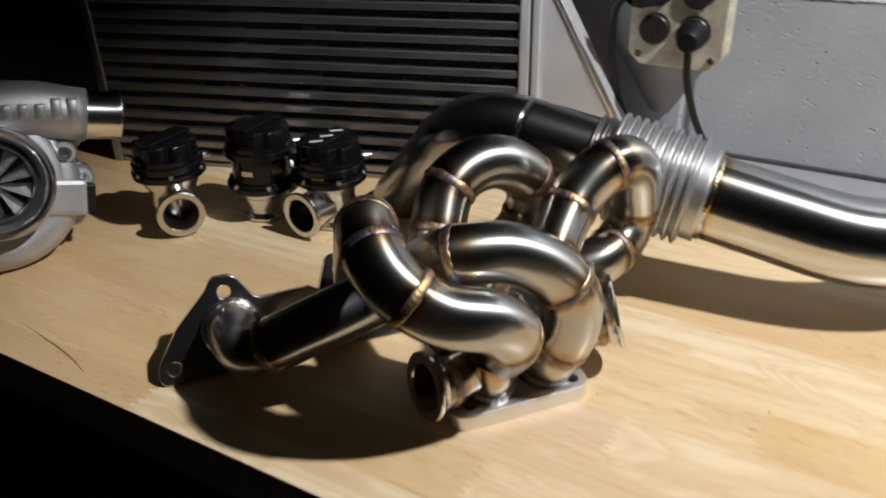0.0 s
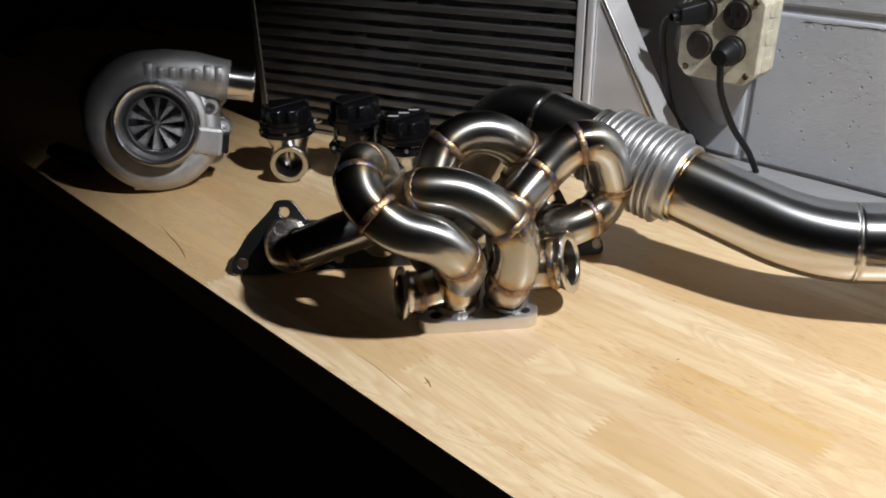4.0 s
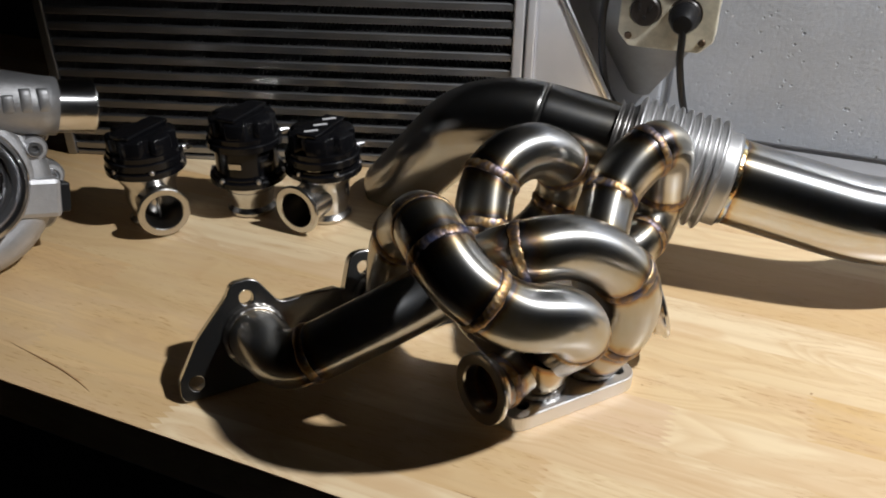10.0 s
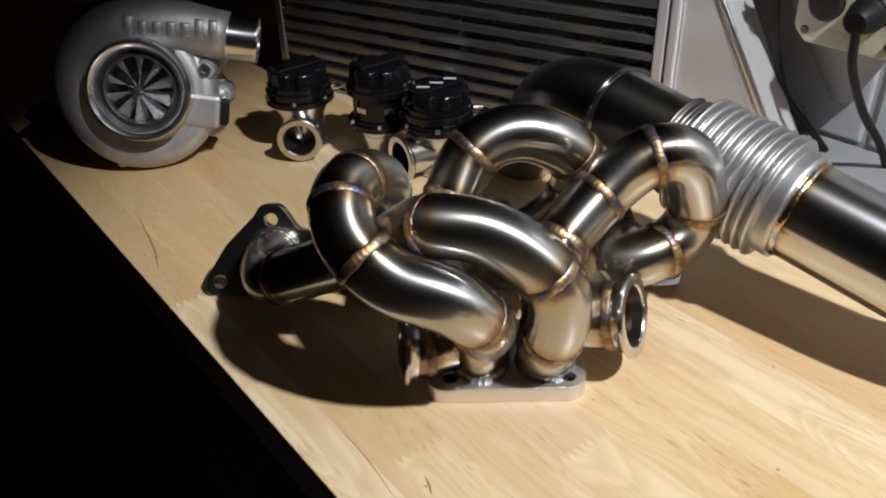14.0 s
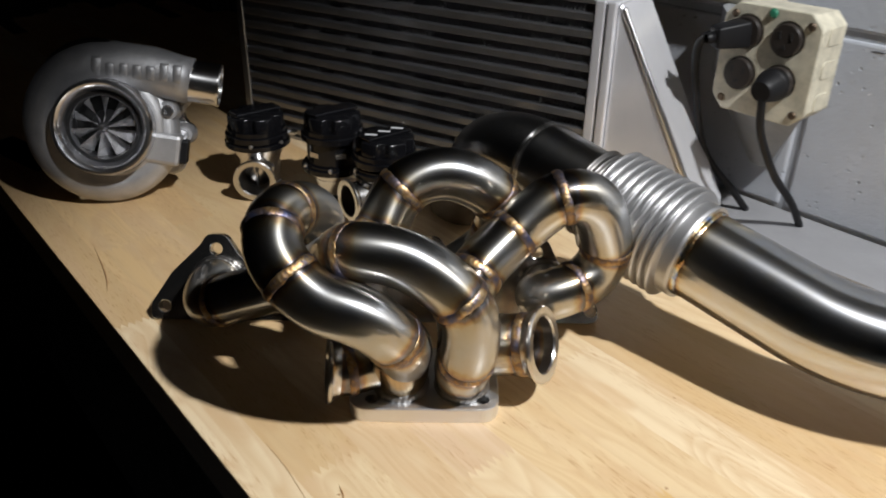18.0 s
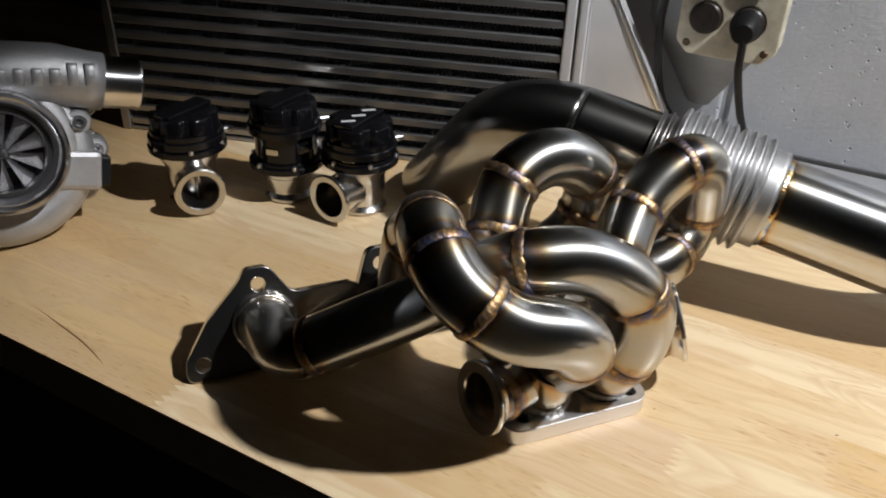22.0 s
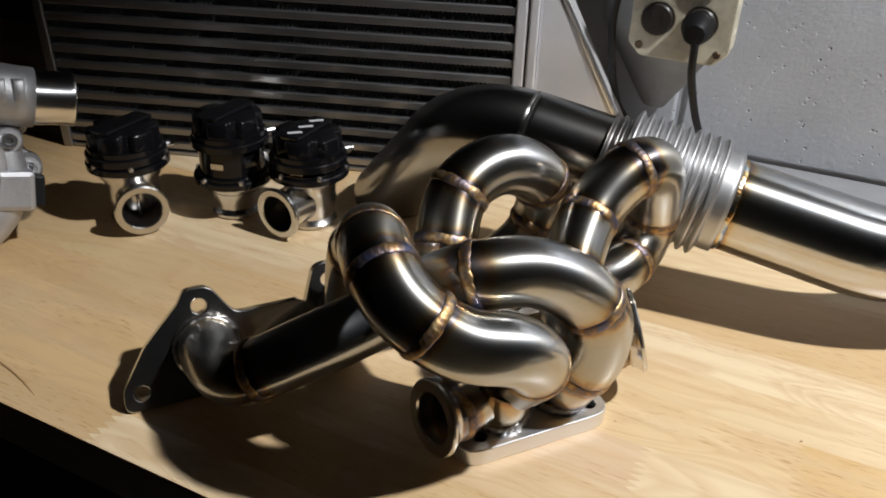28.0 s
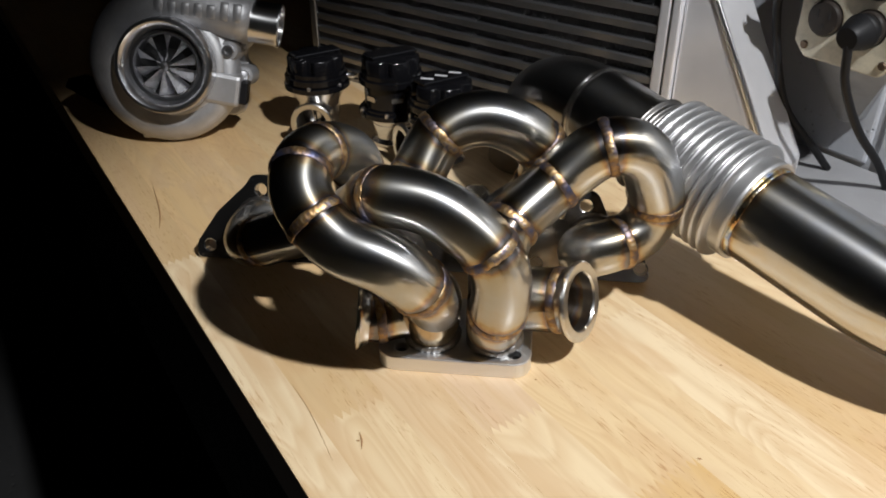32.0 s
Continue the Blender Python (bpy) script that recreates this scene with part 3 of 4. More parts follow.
def tube(name, line, radius, material, parent, welds=(), wall=0.0, label="", sides=36):
    """A tube with a heat tint stored beside each weld, given as indexes along the line."""
    bm = bmesh.new()
    layer = bm.loops.layers.uv.new("heat_map")
    run = bm.loops.layers.uv.new("run_map")
    sweep(line, radius, sides, wall, bm)
    s = [0.0]
    for a, b in zip(line, line[1:]):
        s.append(s[-1] + (b - a).length)
    bm.verts.ensure_lookup_table()
    for i, v_ in enumerate(bm.verts):
        k = (i // sides) % len(line)
        near = min((abs(s[k] - s[w]) for w in welds), default=1.0)
        for corner in v_.link_loops:
            corner[layer].uv = (max(0.0, 1.0 - near / 0.0145), max(0.0, 1.0 - near / 0.045))
            corner[run].uv = (s[k], (i % sides) / sides * 0.1)
    return part(name, bm, material, parent, label)


def weld(line, k, radius, parent, bead=0.0038, count=36, seed=0, material=None, lift=0.40):
    """A bead of overlapping crescent ripples round a tube at the k-th point of its line."""
    p, t, u, w = frames(line)[k]
    r_ = random.Random(seed + k)
    bm = bmesh.new()
    steps, cross = 6, 12
    around = count * steps
    wobble = [r_.uniform(-0.00035, 0.00035) for _ in range(count + 1)]
    swell = [r_.uniform(0.9, 1.1) for _ in range(count + 1)]
    wobble[-1], swell[-1] = wobble[0], swell[0]
    rings = []
    for i in range(around):
        a = 2 * math.pi * i / around
        n, f = divmod(i / steps, 1.0)
        n = int(n)
        away = wobble[n] * (1 - f) + wobble[n + 1] * f
        size = bead * (swell[n] * (1 - f) + swell[n + 1] * f)
        d = math.cos(a) * u + math.sin(a) * w
        ring = []
        for j in range(cross):
            c, s_ = math.cos(2 * math.pi * j / cross), math.sin(2 * math.pi * j / cross)
            # each ripple lags at the edges of the bead, which bends it into a crescent
            phase = (i / steps - 0.75 * s_ * s_) % 1.0
            ripple = 0.66 + 0.40 * (1 - phase)
            ring.append(bm.verts.new(p + d * (radius - 0.0004 + lift * size * c * ripple) + t * (away + size * s_)))
        rings.append(ring)
    for i in range(around):
        a, b = rings[i], rings[(i + 1) % around]
        for j in range(cross):
            bm.faces.new((a[j], b[j], b[(j + 1) % cross], a[(j + 1) % cross])).smooth = True
    bmesh.ops.recalc_face_normals(bm, faces=bm.faces)
    return part("weld", bm, material or weld_metal, parent, "" if material else "rippled weld bead tinted gold and blue")


def seam(line, k, radius, parent, wide=0.0010):
    """A thin flush ring where two tubes are joined."""
    p, t, u, w = frames(line)[k]
    prof = [(radius - 0.001, -wide), (radius + 0.00015, -wide), (radius + 0.00015, wide), (radius - 0.001, wide)]
    return part("seam", moved(lathe(prof, 64), aim(p, t)), ring_metal, parent, "thin flush weld seam")


# ---- exhaust manifold ----
manifold = thing("exhaust_manifold", "brushed stainless tubular turbo manifold with heat-tinted welds, lying on the bench", "manifold")
R_RUN = 0.0212
PORT_UP = Vector((0, 0.364, 0.931))
PORT_OUT = Vector((0, -0.931, 0.364))
HEAD = Matrix(((1, 0, 0, 0), (0, PORT_UP.y, PORT_OUT.y, 0.1265), (0, PORT_UP.z, PORT_OUT.z, 0.0005), (0, 0, 0, 1)))


def on_head(x, y, out=0.0):
    return HEAD @ Vector((x, y, out))


PORTS = (-0.195, -0.092, 0.007, 0.106)
RUNNERS = {
    "cyl_two": ([(-0.0215, 0.0130, 0.0320), (-0.0200, 0.0080, 0.0460), (-0.0170, -0.0120, 0.0690), (-0.0242, -0.0296, 0.0905), (-0.0444, -0.0385, 0.1133), (-0.0756, -0.0319, 0.1208), (-0.1035, -0.0159, 0.1439),
                 (-0.1083, 0.0128, 0.1590), (-0.0991, 0.0470, 0.1526), (-0.0910, 0.0780, 0.1330), (-0.0920, 0.1020, 0.1050), on_head(PORTS[1], 0.036, 0.024), on_head(PORTS[1], 0.036, 0.0)],
                [(-0.022, -0.027, 0.088), (-0.094, -0.024, 0.135), (-0.109, 0.004, 0.154), (-0.104, 0.034, 0.157), (-0.092, 0.095, 0.115)]),
    "cyl_one": ([on_head(PORTS[0], 0.036, 0.0), on_head(PORTS[0], 0.036, 0.022), (-0.1850, 0.0810, 0.0480), (-0.1380, 0.0590, 0.0740), (-0.0965, 0.0480, 0.0935), (-0.0680, 0.0245, 0.1220), (-0.0531, -0.0024, 0.1433), (-0.0196, -0.0082, 0.1423),
                 (0.0108, -0.0132, 0.1257), (0.0303, -0.0151, 0.0999), (0.0312, -0.0120, 0.0674), (0.0268, -0.0010, 0.0460), (0.0268, 0.0070, 0.0320)],
                [(-0.172, 0.072, 0.057), (-0.0544, -0.002, 0.1435), (0.024, -0.0145, 0.111), (0.0300, -0.0080, 0.0560)]),
    "cyl_three": ([(-0.0260, 0.0240, 0.0420), (-0.0470, 0.0400, 0.0620), (-0.0560, 0.0540, 0.0850), (-0.0440, 0.0640, 0.1100), (-0.0340, 0.0779, 0.1337), (-0.0237, 0.0875, 0.1506), (-0.0049, 0.0927, 0.1610), (0.0151, 0.0952, 0.1630), (0.0332, 0.0980, 0.1561), (0.0479, 0.1031, 0.1449),
                   (0.0586, 0.1078, 0.1316), (0.0590, 0.1080, 0.1130), (0.0480, 0.1090, 0.0880), (0.0240, 0.1150, 0.0660), on_head(PORTS[2], 0.036, 0.018), on_head(PORTS[2], 0.036, 0.0)],
                  [(-0.0373, 0.0700, 0.1230), (-0.0237, 0.0875, 0.1506), (0.0530, 0.1050, 0.1400), (0.0560, 0.1085, 0.1020)]),
    "cyl_four": (None, [(0.0330, 0.0300, 0.1090), (0.0660, 0.0620, 0.1300), (0.1030, 0.0610, 0.1560), (0.1440, 0.0820, 0.1040), (0.1220, 0.0740, 0.0720)]),
}
FOUR = fillet([(0.0290, -0.0020, 0.0700), (0.0240, 0.0200, 0.1030), (0.0706, 0.0659, 0.1299), (0.1005, 0.0609, 0.1624), (0.1294, 0.0694, 0.1544), (0.1580, 0.0958, 0.0735), (0.0815, 0.0540, 0.0680), on_head(PORTS[3] - 0.002, 0.036, 0.03), on_head(PORTS[3], 0.036, 0.0)], 0.046)
LINES = {}
for key_, (pts, rings) in RUNNERS.items():
    line = soften(even(spline(pts, 10) if pts else FOUR), 8)
    LINES[key_] = line
    at = sorted({nearest(line, p) for p in rings})
    runner = tube("runner", line, R_RUN, steel, manifold, [*at, 0, len(line) - 1])
    for k in at:
        weld(line, k, R_RUN, runner, seed=len(key_))

# short collector cones over the turbo flange, one below each pair of runners
for x, lead in ((-0.0210, -1), (0.0272, 1)):
    base = even(spline([(x, 0.0165, 0.0125), (x, 0.0150, 0.022), (x, 0.0115, 0.034), (x + 0.001 * lead, 0.006, 0.048), (x + 0.002 * lead, 0.000, 0.062)], 6), 0.003)
    cone = tube("collector", base, [0.0172 + 0.0050 * min(1.0, k / 7) ** 0.8 for k in range(len(base))], straw_steel, manifold, [0, len(base) - 1])
    weld(base, 1, 0.0195, cone, 0.0054, 30, 3, fillet_metal, 0.65)

# turbo flange with four bolt holes and two ports
outline = rounded([(-0.061, -0.0130), (0.056, -0.0130), (0.056, 0.069), (-0.061, 0.069)], 0.017, 10)
flange = part("turbo_flange", plate(outline, [(-0.043, 0, 0.0052), (0.043, 0, 0.0052), (-0.043, 0.054, 0.0052), (0.043, 0.054, 0.0052), (-0.0255, 0.02, 0.017), (0.0255, 0.02, 0.017)], 0.0127, 0.0008), flange_metal, manifold, "thick milled steel turbo flange with bolt holes")
# dark plugs put the shade of the deep bolt holes into colour
for x, y in ((-0.043, 0), (0.043, 0), (-0.043, 0.054), (0.043, 0.054)):
    part("bolt_hole", moved(lathe([(0.0050, 0.0075), (0.0047, 0.0066), (0.0050, 0.0057), (0.0047, 0.0048), (0.0050, 0.0039), (0.0, 0.0030)], 24), Matrix.Translation((x, y, 0))), bore_black, flange, "threaded bolt hole filled with metal darkened for its shade")
# head flange: scalloped along its upper edge, leaning back on its lower edge
top_edge = []
for k, x in enumerate(PORTS):
    hole = (x if k else -0.188) - 0.008
    top_edge += [(hole - 0.020, 0.052, 0.010), (hole - 0.009, 0.080, 0.012), (hole + 0.009, 0.080, 0.012), (hole + 0.024, 0.0565, 0.012)]
    if k < 3:
        top_edge += [(hole + 0.072, 0.0565, 0.012)]
corners = [(-0.258, 0.0, 0.012), (-0.2565, 0.016, 0.012), (-0.2375, 0.0445, 0.030), (-0.2105, 0.0705, 0.020), *top_edge[1:-1], (0.118, 0.057, 0.012), (0.150, 0.026, 0.014), (0.160, 0.0, 0.012)]
holes = [(x - 0.008, 0.0665, 0.0055) for x in (-0.188, *PORTS[1:])] + [(-0.2445, 0.0125, 0.0055), (-0.140, 0.0125, 0.0055), (-0.042, 0.0125, 0.0055), (0.057, 0.0125, 0.0055), (0.149, 0.0125, 0.0055)]
holes += [(x, 0.036, 0.0165) for x in PORTS]
head = part("head_flange", moved(plate(rounded(corners, 0.01), holes, 0.0105, 0.0008), HEAD @ Matrix.Translation((0, 0, -0.0095))), head_metal, manifold, "long scalloped cylinder head flange with bolt holes")
for x in PORTS:
    ring = [on_head(x, 0.036, 0.0), on_head(x, 0.036, 0.003), on_head(x, 0.036, 0.006)]
    weld(ring, 1, R_RUN + 0.001, head, 0.0046, 26, seed=int(x * 1000), material=silver_weld, lift=0.7)


def vband(at, axis, neck_from, r=0.0285, bore=0.0195, neck=0.0222, name="wastegate_outlet"):
    """A stub from the collector to a V-band flange that faces along axis."""
    axis = Vector(axis).normalized()
    at = Vector(at)
    line = even(spline([neck_from, (Vector(neck_from) + at - axis * 0.012) / 2, at - axis * 0.014, at - axis * 0.004], 8), 0.003)
    k = nearest(line, at - axis * 0.016)
    stub = tube(name, line, neck, steel, manifold, [0, k], 0.0026)
    weld(line, k, neck, stub, seed=5)
    prof = [(bore, -0.006), (bore, 0.0), (bore + 0.001, 0.0014), (bore + 0.004, 0.0016), (r - 0.001, 0.0016), (r, 0.0006), (r, -0.0012), (r - 0.0036, -0.0045), (r - 0.0045, -0.008), (bore, -0.008)]
    part("v_band_flange", moved(lathe(prof, 56, True), aim(at, axis)), ring_metal, stub, "polished V-band flange ring")
    return stub


vband((0.0890, 0.0160, 0.0535), (0.82, -0.40, 0.25), (0.036, 0.034, 0.041), 0.0305, 0.0218, 0.0245)
vband((-0.0755, 0.0040, 0.0370), (-0.97, -0.17, 0.12), (-0.026, 0.018, 0.038), 0.0262, 0.0172, 0.0200)

# ---- downpipe: elbow on the bench, seam, bellows and a long polished tube ----
downpipe = thing("downpipe", "polished stainless downpipe with braidless bellows and heat-tinted joints", "exhaust pipe")
R_PIPE = 0.0381
DOWN = even(fillet([(0.035, 0.385, 0.0), (0.064, 0.245, 0.1405), (0.3152, -0.0103, 0.0735), (0.918, -0.1919, 0.1173)], [0.1, 0.1, 0.16, 0.1]), 0.004)


def along(a, b):
    return DOWN[a : b + 1]


k_seam, k_red = nearest(DOWN, (0.104, 0.205, 0.135)), nearest(DOWN, (0.147, 0.160, 0.125))
k_b0, k_b1 = nearest(DOWN, (0.158, 0.148, 0.129)), nearest(DOWN, (0.213, 0.093, 0.110))
k_w, k_s1, k_s2 = nearest(DOWN, (0.222, 0.083, 0.106)), nearest(DOWN, (0.300, 0.0, 0.078)), nearest(DOWN, (0.345, -0.030, 0.0735))
elbow = tube("elbow", along(0, k_seam), R_PIPE, dull_steel, downpipe, [], 0.0016)
seam(along(0, k_seam + 2), k_seam, R_PIPE, elbow)
tube("neck", along(k_seam, k_b0 + 1), R_PIPE, dull_steel, downpipe, [k_b0 - k_seam])
bell = even(along(k_b0, k_b1), 0.0005)
turns = 10
n_ = len(bell)
rad = [R_PIPE + 0.0058 + (0.0060 * (0.5 - 0.5 * math.cos(2 * math.pi * turns * k / (n_ - 1))) ** 0.55 if 0 < k < n_ - 1 else -0.001) for k in range(n_)]
part("bellows", sweep(bell, rad, 48), bellows_metal, downpipe, "ribbed stainless flex bellows")
ribbed = even(along(k_red, k_b0), 0.0008)
part("inner_collar", sweep(ribbed, [R_PIPE + 0.0022 + 0.0016 * math.cos(2 * math.pi * 2 * k / (len(ribbed) - 1)) for k in range(len(ribbed))], 40), inner_metal, downpipe, "dark ribbed collar between neck and bellows")
collar = along(k_b1 - 1, k_w)
part("collar", sweep(collar, [R_PIPE + 0.0042] * len(collar), 40), bellows_metal, downpipe)
straight = tube("straight_tube", along(k_w, k_s2), R_PIPE, polished, downpipe, [0])
weld(along(k_w - 2, k_s2), 2, R_PIPE + 0.0004, straight, 0.0048, 70, 0, rainbow_metal, 0.22)
tail = tube("tail_tube", along(k_s2, len(DOWN) - 1), R_PIPE, polished, downpipe, [])
seam(along(k_s2 - 2, len(DOWN) - 1), 2, R_PIPE, tail, 0.0006)

# ---- small dump elbow with sensor bungs, standing on its V-band flange ----
dump = thing("dump_elbow", "heat-tinted stainless elbow with two threaded bungs, standing on its flange", "exhaust elbow", pose(0.003, -0.008, 0))
EL = even(fillet([(0.358, -0.197, 0.008), (0.358, -0.197, 0.052), (0.425, -0.196, 0.088), (0.58, -0.19, 0.092)], 0.07), 0.004)
k_m = nearest(EL, (0.366, -0.196, 0.052))
k_n = nearest(EL, (0.405, -0.196, 0.076))
body = tube("elbow", EL, R_PIPE - 0.001, tinted_steel, dump, [0, 1, k_m, k_n], 0.0018)
weld(EL, k_m, R_PIPE - 0.001, body, 0.0028, 56)
weld(EL, k_n, R_PIPE - 0.001, body, 0.002, 56)
weld(EL, 2, R_PIPE - 0.001, body, 0.0026, 56)
part("v_band_flange", moved(lathe([(0.036, 0), (0.046, 0), (0.0475, 0.0015), (0.0475, 0.004), (0.0425, 0.0075), (0.0395, 0.0095), (0.036, 0.0095)], 64, True), pose(0.358, -0.197, 0)), ring_metal, dump, "polished V-band flange ring")
bung_at = Vector((0.3475, -0.2300, 0.0640))
bung_axis = Vector((-0.42, -0.78, 0.46))
bung = part("sensor_bung", moved(lathe([(0.0108, -0.016), (0.0108, 0.002), (0.0120, 0.0042), (0.0145, 0.0046), (0.0160, 0.0036), (0.0165, 0.0020), (0.0165, -0.016)], 44, True), aim(bung_at, bung_axis)), ring_metal, dump, "open threaded sensor bung")
# closed cup of dark metal paints in the shade of the bore
part("bung_bore", moved(lathe([(0.0109, 0.0015), (0.0104, 0.0004), (0.0109, -0.0007), (0.0104, -0.0018), (0.0109, -0.0029), (0.0104, -0.0040), (0.0104, -0.010), (0.0, -0.010)], 32), aim(bung_at, bung_axis)), inner_metal, bung, "threaded bore of the bung, shade put into its metal")
base_ring = [bung_at - bung_axis.normalized() * d for d in (0.0085, 0.0065, 0.0045)]
weld(base_ring, 1, 0.0166, bung, 0.0026, 30, 4, None, 0.8)
prof = [(0.0, -0.016)]
for k in range(8):
    prof += [(0.0112, -0.006 + 0.0037 * k), (0.0134, -0.0042 + 0.0037 * k)]
prof += [(0.0112, 0.0240), (0.0078, 0.0240), (0.0078, 0.012), (0.0, 0.012)]
part("threaded_stub", moved(lathe(prof, 36), aim((0.378, -0.192, 0.095), (-0.30, 0.22, 0.92))), ring_metal, dump, "threaded metal stub")

# ---- loose polished tube lying in front of the elbow ----
loose = thing("loose_tube", "polished stainless tube lying on the bench", "tube")
tube("tube", even([Vector((0.150, -0.342, 0.0318)), Vector((0.85, -0.314, 0.0318))], 0.02), 0.0318, polished, loose, (), 0.0016)

# ---- intercooler: bar-and-plate core with end bars and a wedge-shaped end tank ----
cooler = thing("intercooler", "large bar-and-plate aluminium intercooler standing on edge on the bench", "intercooler", pose(-0.288, 0.665, 0, 0, 0, -33.3))
CL, CH, CT, C0 = 0.548, 0.2500, 0.088, 0.018
# black block put in for the shade deep between the bars
part("core_backing", box(C0 + 0.004, CL, 0.012, CT - 0.006, 0.006, CH - 0.006), black, cooler, "black filler block for the shade behind the fins")
ROWS_N = 13
PITCH = 0.0182
rf = random.Random(5)
part("charge_bar", box(C0, CL, 0.0, CT, 0.0, 0.0058, 0.0012, 1), bar_metal, cooler)
for k in range(ROWS_N + 1):
    z = 0.0124 + PITCH * k
    part("charge_bar", box(C0, CL, 0.0, CT, z - 0.0044, min(z + 0.0044, CH - 0.0005), 0.0012, 1), bar_metal, cooler)
for k in range(ROWS_N):
    fins = bmesh.new()
    z0, z1 = 0.0124 + PITCH * k + 0.0044, 0.0124 + PITCH * (k + 1) - 0.0044
    n = 210
    prev, back = None, 0.002
    for i in range(n + 1):
        x = C0 + 0.002 + (CL - C0 - 0.004) * i / n
        z = z0 if i % 2 else z1
        if i % 9 == 0:
            back = rf.choice((0.003, 0.003, 0.004, 0.006))
        x += rf.uniform(-0.0004, 0.0004)
        pair = (fins.verts.new((x, back, z)), fins.verts.new((x + 0.0008, 0.012, z)))
        if prev:
            fins.faces.new((prev[0], prev[1], pair[1], pair[0]))
        prev = pair
    part("corrugated_strip", fins, fin_metal, cooler, "zigzag cooling fin strip")
# left end bar takes a darker metal to paint in its dimmer light
part("end_bar", box(C0 - 0.012, C0, -0.002, CT + 0.002, 0.0, CH, 0.002), bar_metal, cooler)
part("end_bar", box(CL, CL + 0.012, -0.002, CT + 0.002, 0.0, CH, 0.002), sheet, cooler)
part("end_bar", box(CL + 0.014, CL + 0.024, -0.003, CT + 0.003, 0.0, CH, 0.002), sheet, cooler)
part("top_plate", box(C0, CL, 0.004, CT - 0.002, CH, CH + 0.003, 0.001), sheet, cooler)
for x in (0.109, 0.237):
    part("mounting_boss", moved(lathe([(0.0, 0.012), (0.006, 0.012), (0.0075, 0.010), (0.0075, 0.0), (0, 0)], 20), pose(x, 0.03, CH + 0.003)), machined, cooler)


def wedge(x0, top, bottom, y0, y1, z0, z1):
    bm = bmesh.new()
    vs = [bm.verts.new(p) for y in (y0, y1) for p in ((x0, y, z0), (x0 + bottom, y, z0), (x0 + bottom, y, z0 + 0.03), (x0 + top, y, z1), (x0, y, z1))]
    bm.faces.new(vs[:5])
    bm.faces.new(vs[5:][::-1])
    for k in range(5):
        bm.faces.new((vs[k], vs[5 + k], vs[5 + (k + 1) % 5], vs[(k + 1) % 5]))
    bmesh.ops.recalc_face_normals(bm, faces=bm.faces)
    bmesh.ops.bevel(bm, geom=bm.edges[:], offset=0.004, segments=3, profile=0.5, affect="EDGES")
    return bm


tank = part("end_tank", wedge(CL + 0.024, 0.004, 0.122, 0.002, CT - 0.002, 0.0, CH - 0.002), sheet, cooler, "welded wedge-shaped sheet aluminium end tank")
seam_line = even([Vector((CL + 0.030, 0.003, CH - 0.006)), Vector((CL + 0.144, 0.003, 0.034))], 0.003)
part("weld", sweep(seam_line, [0.0030 + 0.0006 * (k % 2) for k in range(len(seam_line))], 10), turned, tank, "bright weld bead along the sloping edge")

# ---- turbocharger, compressor side facing the room ----
AX = Vector((0.177, -0.957, 0.233)).normalized()
turbo = thing("turbocharger", "cast aluminium turbocharger with a bladed compressor wheel in its inlet", "turbocharger", aim((-0.3820, 0.3945, 0.0940), AX) @ Matrix.Scale(1.05, 4))
# local frame: z out of the inlet, y up, x to the outlet
volute = bmesh.new()
vol_line, vol_rad = [], []
for k in range(61):
    a = math.radians(96 + 320 * k / 60)
    grow = k / 60
    r = 0.0285 - 0.0155 * grow
    ring_r = 0.0905 - r - 0.024 * max(0.0, (grow - 0.45) / 0.55) ** 1.2
    vol_line.append(Vector((ring_r * math.cos(a), ring_r * math.sin(a), -0.012 - 0.004 * grow)))
    vol_rad.append(r)
lead = [Vector((0.094, 0.0442, -0.012)), Vector((0.080, 0.0480, -0.012)), Vector((0.055, 0.0565, -0.012)), Vector((0.022, 0.0615, -0.012))]
sweep([*lead, *vol_line], [0.0258, 0.0262, 0.0272, 0.0282, *vol_rad], 28, 0, volute)
part("volute", volute, cast, turbo, "rough cast spiral compressor housing")
part("housing_face", lathe([(0.064, -0.036), (0.067, -0.026), (0.0665, -0.012), (0.0635, -0.003), (0.0590, 0.002), (0.0530, 0.004), (0.0460, 0.004), (0.0460, -0.036)], 64, True), cast, turbo)
part("inlet", lathe([(0.0335, -0.012), (0.0335, 0.018), (0.0345, 0.0195), (0.0358, 0.0195), (0.0372, 0.0165), (0.0395, 0.0165), (0.0425, 0.0235), (0.0450, 0.0280), (0.0478, 0.0300), (0.0503, 0.0296), (0.0522, 0.0265), (0.0528, 0.0180), (0.0535, 0.0080), (0.0500, 0.003), (0.0460, -0.012)], 72, True), bell_metal, turbo, "machined aluminium inlet bell")
# near-black disc stands in for the shade behind the blades
part("shroud", lathe([(0.0338, 0.004), (0.0345, -0.008), (0.0, -0.010)], 48), dark, turbo)
wheel = part("compressor_wheel", lathe([(0.0, 0.0275), (0.0026, 0.0270), (0.0042, 0.0235), (0.0048, 0.021), (0.0064, 0.014), (0.010, 0.002), (0.018, -0.010), (0.0, -0.010)], 32), machined, turbo, "machined compressor wheel hub and nut")


